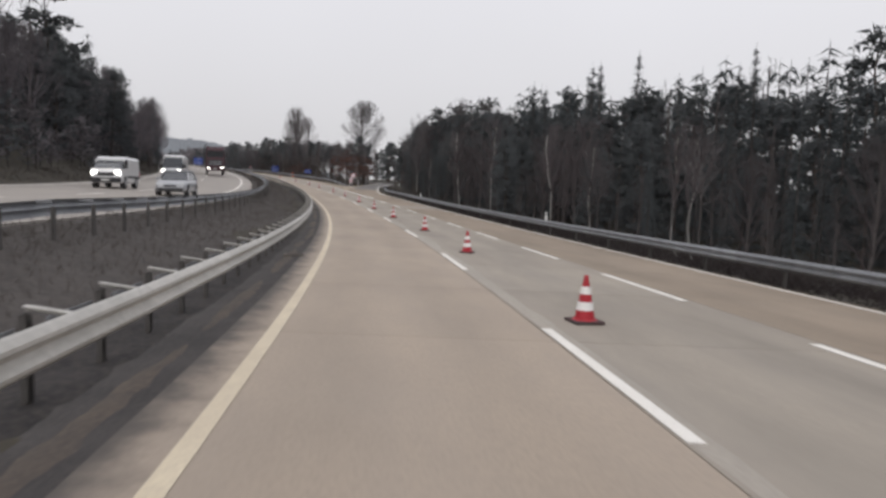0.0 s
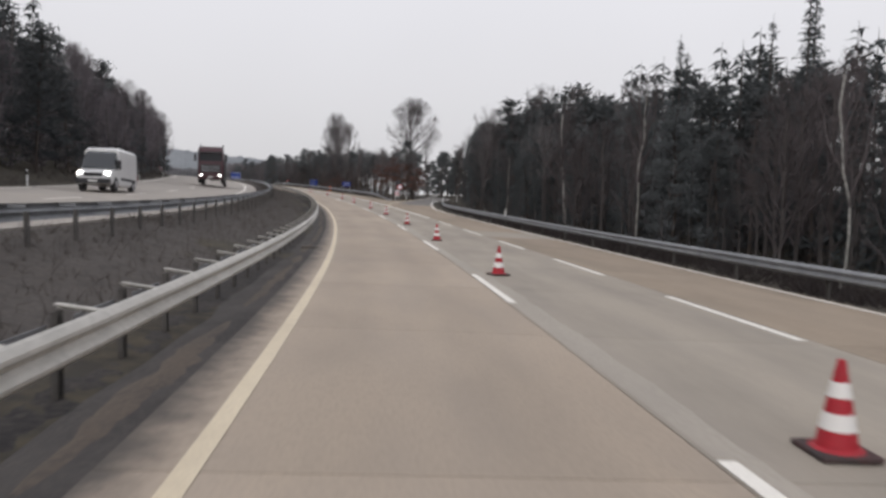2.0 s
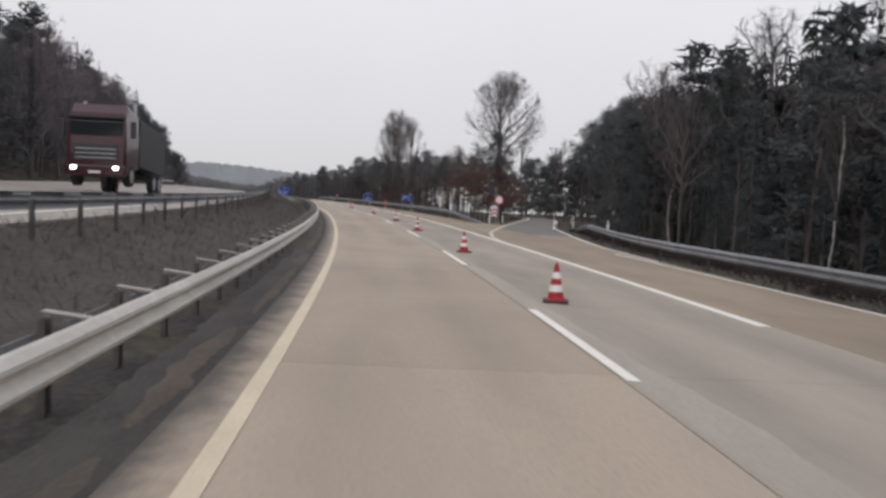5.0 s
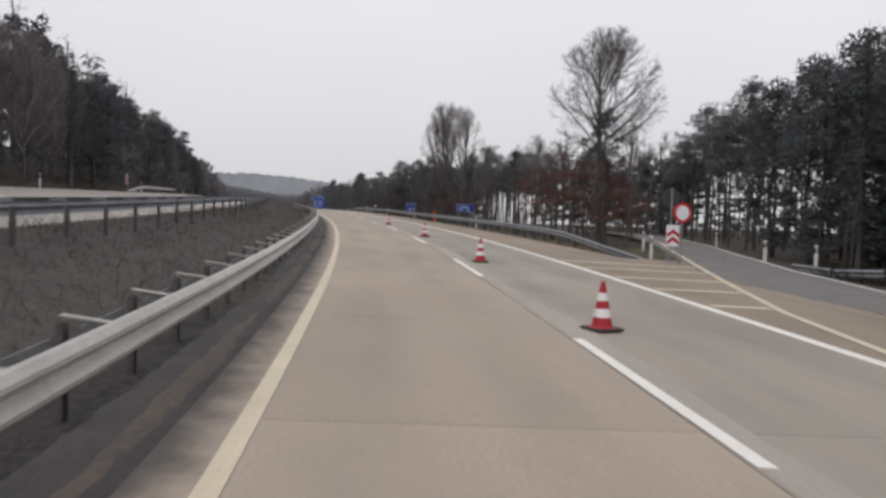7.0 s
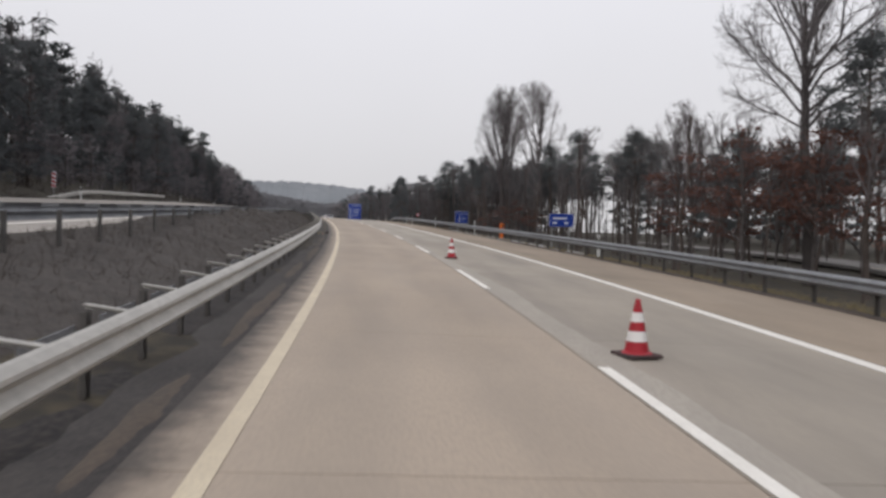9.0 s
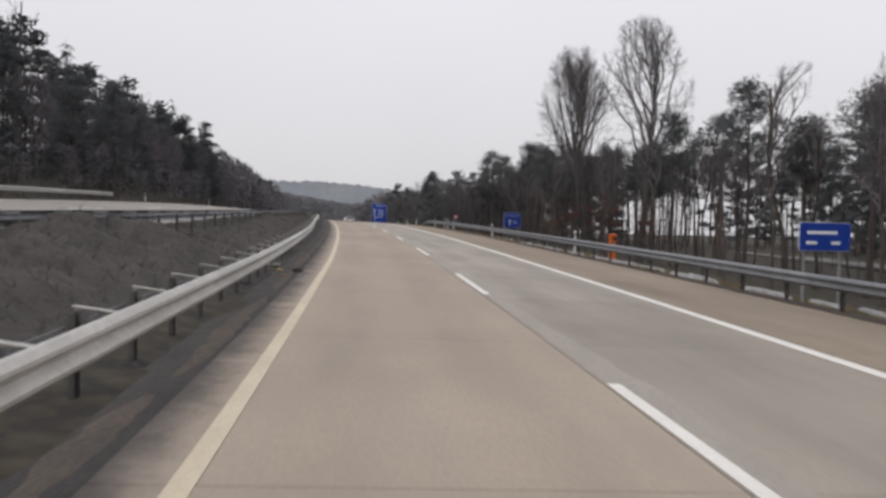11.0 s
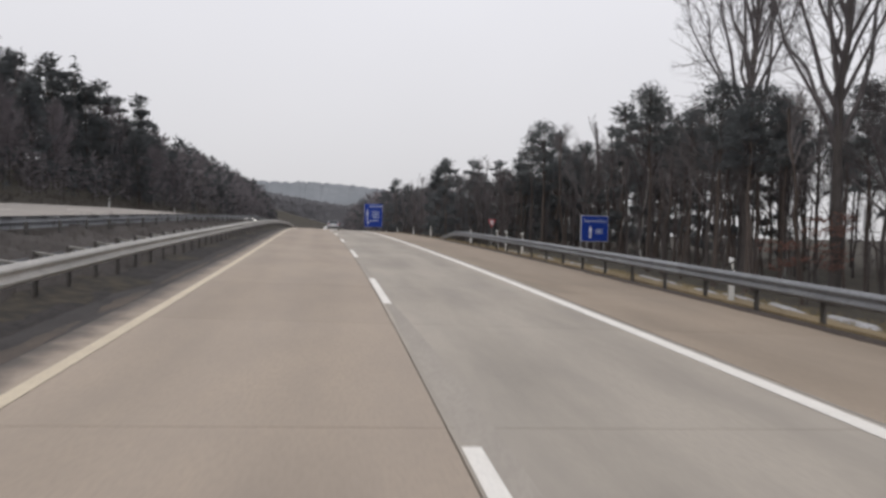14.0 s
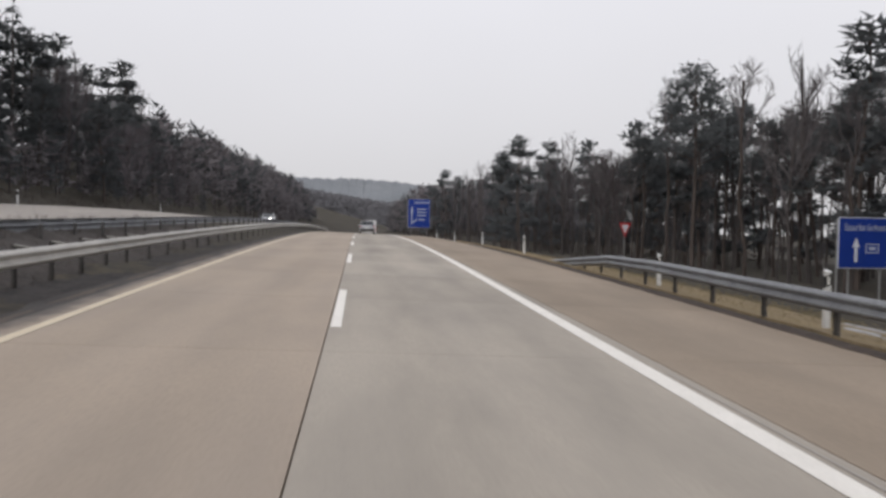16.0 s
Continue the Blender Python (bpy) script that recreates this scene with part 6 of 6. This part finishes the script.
def lorry(label, mat, box_mat, H=3.7):
    """Short box lorry facing +y."""
    root = tagged(new("lorry"), label, "lorry")
    w = 1.25
    part("cab", loft([body_ring(3.9, w, 0.9, H - 0.1, 0.2), body_ring(5.6, w, 0.5, H, 0.25), body_ring(6.05, w, 0.4, H - 0.45, 0.2), body_ring(6.15, w * 0.96, 0.35, 2.0, 0.1), body_ring(6.2, w * 0.94, 0.35, 1.4, 0.1)]), mat, root)
    part("windscreen", box(bmesh.new(), 0, 6.11, 2.45, 2.2, 0.12, 0.85, 0.05, Matrix.Rotation(radians(-8), 4, 'X')), M_GLASS, root, "dark windscreen")
    part("sun_visor", box(bmesh.new(), 0, 6.22, 3.02, 2.3, 0.28, 0.14, 0.04), M_TRIM, root)
    part("grille", box(bmesh.new(), 0, 6.18, 1.45, 1.9, 0.08, 0.75, 0.04), M_TRIM, root)
    for z in (1.2, 1.4, 1.6):
        part("grille_bar", box(bmesh.new(), 0, 6.23, z, 1.7, 0.03, 0.04), M_RIM, root)
    part("bumper", box(bmesh.new(), 0, 6.2, 0.62, 2.46, 0.3, 0.5, 0.08), mat, root)
    part("number_plate", box(bmesh.new(), 0, 6.36, 0.55, 0.5, 0.02, 0.11), M_PLATE, root, "pale plain plate")
    for sx in (-1, 1):
        part("headlight", box(bmesh.new(), sx * 0.88, 6.32, 0.74, 0.24, 0.1, 0.17, 0.04), M_LAMP_ON, root, "lit headlight")
        part("mirror", box(bmesh.new(), sx * 1.5, 5.9, 2.55, 0.22, 0.14, 0.75, 0.04), M_TRIM, root)
        part("exhaust_stack", tube(bmesh.new(), (sx * 1.12, 4.2, 1.2), (sx * 1.12, 4.2, H + 0.35), 0.09, 0.09, 10), M_RIM, root)
        for y in (5.1, 0.6, -0.6):
            wheel(root, sx * (w + 0.01), y, 0.5, 0.3)
    part("trailer", box(bmesh.new(), 0, 0.75, 2.25, 2.46, 5.7, 2.3, 0.05), box_mat, root, "trailer body")
    part("chassis", box(bmesh.new(), 0, 2.0, 0.85, 1.0, 7.8, 0.3, 0.03), M_TRIM, root)
    return root


def tanker(label):
    root = tagged(new("tanker_lorry"), label, "lorry")
    bm = bmesh.new()
    tube(bm, (0, -5.2, 2.25), (0, 3.4, 2.25), 1.2, 1.2, 28)
    bmesh.ops.bevel(bm, geom=[e for e in bm.edges if abs(e.verts[0].co.y - e.verts[1].co.y) < 0.01], offset=0.3, segments=3, affect='EDGES')
    part("tank", bm, M_VANWHITE, root, "rounded white tank", True)
    part("chassis", box(bmesh.new(), 0, 0, 0.85, 1.0, 11.5, 0.3, 0.03), M_TRIM, root)
    part("cab", loft([body_ring(3.9, 1.22, 0.7, 3.0, 0.2), body_ring(5.5, 1.22, 0.5, 3.05, 0.2), body_ring(5.8, 1.18, 0.4, 2.5, 0.2)]), M_VANWHITE, root)
    part("rear_bumper", box(bmesh.new(), 0, -5.5, 0.7, 2.3, 0.15, 0.25, 0.03), M_TRIM, root)
    part("ladder", box(bmesh.new(), 0.3, -5.3, 2.0, 0.4, 0.05, 1.9, 0.01), M_RIM, root)
    for sx in (-1, 1):
        part("tail_light", box(bmesh.new(), sx * 0.95, -5.56, 0.95, 0.35, 0.05, 0.16, 0.02), M_LAMP_RED, root, "red tail light")
        for y in (-4.5, -3.3, -2.1, 2.6, 4.8):
            wheel(root, sx * 1.24, y, 0.5, 0.3)
    return root


car("silver hatchback driving ahead on the carriageway", M_SILVER).matrix_basis = spot(300, 1.3, 0.01, 0, True)
van("white van far ahead in the slow lane", M_VANWHITE, lit=False).matrix_basis = spot(340, 2.2, 0.01, 0, True)
van("white panel van coming along the opposite carriageway", M_VANWHITE).matrix_basis = spot(77, -17.3, 0.03, 180, True)
lorry("dark red box lorry with lit headlights and chrome stacks", M_TRUCKRED, M_TRIM).matrix_basis = spot(113, -14.4, 0.03, 180, True)
car("silver car coming along the opposite carriageway", M_SILVER, lit=False).matrix_basis = spot(46, -12.6, 0.03, 180, True)
van("white delivery van on the opposite carriageway", M_VANWHITE, 4.9, 1.9, 2.0).matrix_basis = spot(51.5, -17.4, 0.03, 180, True)
car("pale oncoming car with lit headlights on the far carriageway", M_SILVER, lit=True).matrix_basis = spot(322, -13.0, 0.03, 180, True)
tanker("white rounded tanker lorry far ahead over the rise").matrix_basis = spot(410, 1.9, 0.01, 0, True)


# ---------------- distance ----------------
def far_hills():
    sh = Shape()
    # blue-grey base colour carries the aerial haze over the woods
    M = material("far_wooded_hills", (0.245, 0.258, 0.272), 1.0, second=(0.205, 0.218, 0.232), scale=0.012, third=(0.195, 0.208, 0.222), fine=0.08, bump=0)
    for ring, (dist, top, seed) in enumerate(((1150, 74, 3.1), (1700, 100, 9.4))):
        az = np.radians(np.linspace(4, 75, 900))
        low, mid, high = [], [], []
        for a in az:
            w = noise.noise((a * 6 + seed, 0.3, 0)) * 0.30 + noise.noise((a * 22, seed, 0)) * 0.08 + noise.noise((a * 120, seed, 1)) * 0.03 + noise.noise((a * 420, seed, 2)) * 0.025 + noise.noise((a * 1100, seed, 3)) * 0.02
            hgt = top * (0.80 + w) * min(1.0, 0.25 + max(0.0, (math.degrees(a) - 4) / 12))
            c, s = -math.sin(a), math.cos(a)
            low.append((c * dist * 0.85, s * dist * 0.85, -30))
            mid.append((c * dist * 0.93, s * dist * 0.93, top * 0.45 * min(1.0, 0.25 + max(0.0, (math.degrees(a) - 4) / 12))))
            high.append((c * dist, s * dist, hgt))
        n = len(az)
        back = [(p[0] * 1.12, p[1] * 1.12, -30) for p in high]
        f = []
        for r in range(3):
            f += [(r * n + i, r * n + i + 1, (r + 1) * n + i + 1, (r + 1) * n + i) for i in range(n - 1)]
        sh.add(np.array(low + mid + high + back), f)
    return tagged(new("far_hills", from_np("far_hills", *sh.arrays(), M, True)), "wooded hills in the distance, their blue-grey colour holding painted haze", "hills", kind="structure")


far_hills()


def wooded_spur():
    """Low wooded hill that closes the road ahead; slope and trees have haze painted in."""
    eye = np.array([-48.5, 209.7])
    az = np.radians(np.linspace(13.0, 33.0, 70))
    top = np.interp(np.degrees(az), [13.0, 17.0, 18.6, 21.4, 23.2, 25.0, 27.5, 33.0], [20.0, 25.0, 27.0, 29.5, 32.0, 36.0, 41.0, 45.0])
    rows = []
    for dist, k in ((610, -1.0), (640, 0.35), (690, 0.8), (760, 1.0), (900, -1.0)):
        rows += [(eye[0] - math.sin(a) * dist, eye[1] + math.cos(a) * dist, (h * k if k > 0 else -12.0)) for a, h in zip(az, top)]
    n = len(az)
    f = [(r * n + i, r * n + i + 1, (r + 1) * n + i + 1, (r + 1) * n + i) for r in range(4) for i in range(n - 1)]
    root = tagged(new("wooded_hill"), "low hill covered in brown winter wood, paled by haze in its colours", "hill", kind="structure")
    child("slope", from_np("slope", np.array(rows), f, material("haze_paled_slope", (0.18, 0.178, 0.185), 1.0, second=(0.12, 0.125, 0.135), scale=0.05, fine=0.5, bump=0), True), root)
    sh = Shape()
    for k in range(1500):
        a = math.radians(13.2 + 19.6 * rng.random())
        w = rng.random()
        d = 625 + 140 * w
        h = float(np.interp(math.degrees(a), np.degrees(az), top)) * float(np.interp(d, [610, 640, 690, 760], [0.0, 0.35, 0.8, 1.0]))
        sh.leaves((eye[0] - math.sin(a) * d, eye[1] + math.cos(a) * d, h + 4.0), (3.2, 3.2, 4.2), 34, 2.6)
    child("foliage", from_np("foliage", *sh.arrays(), leafy("haze_paled_wood", (0.205, 0.20, 0.212), (0.25, 0.245, 0.255))), root)
    return root


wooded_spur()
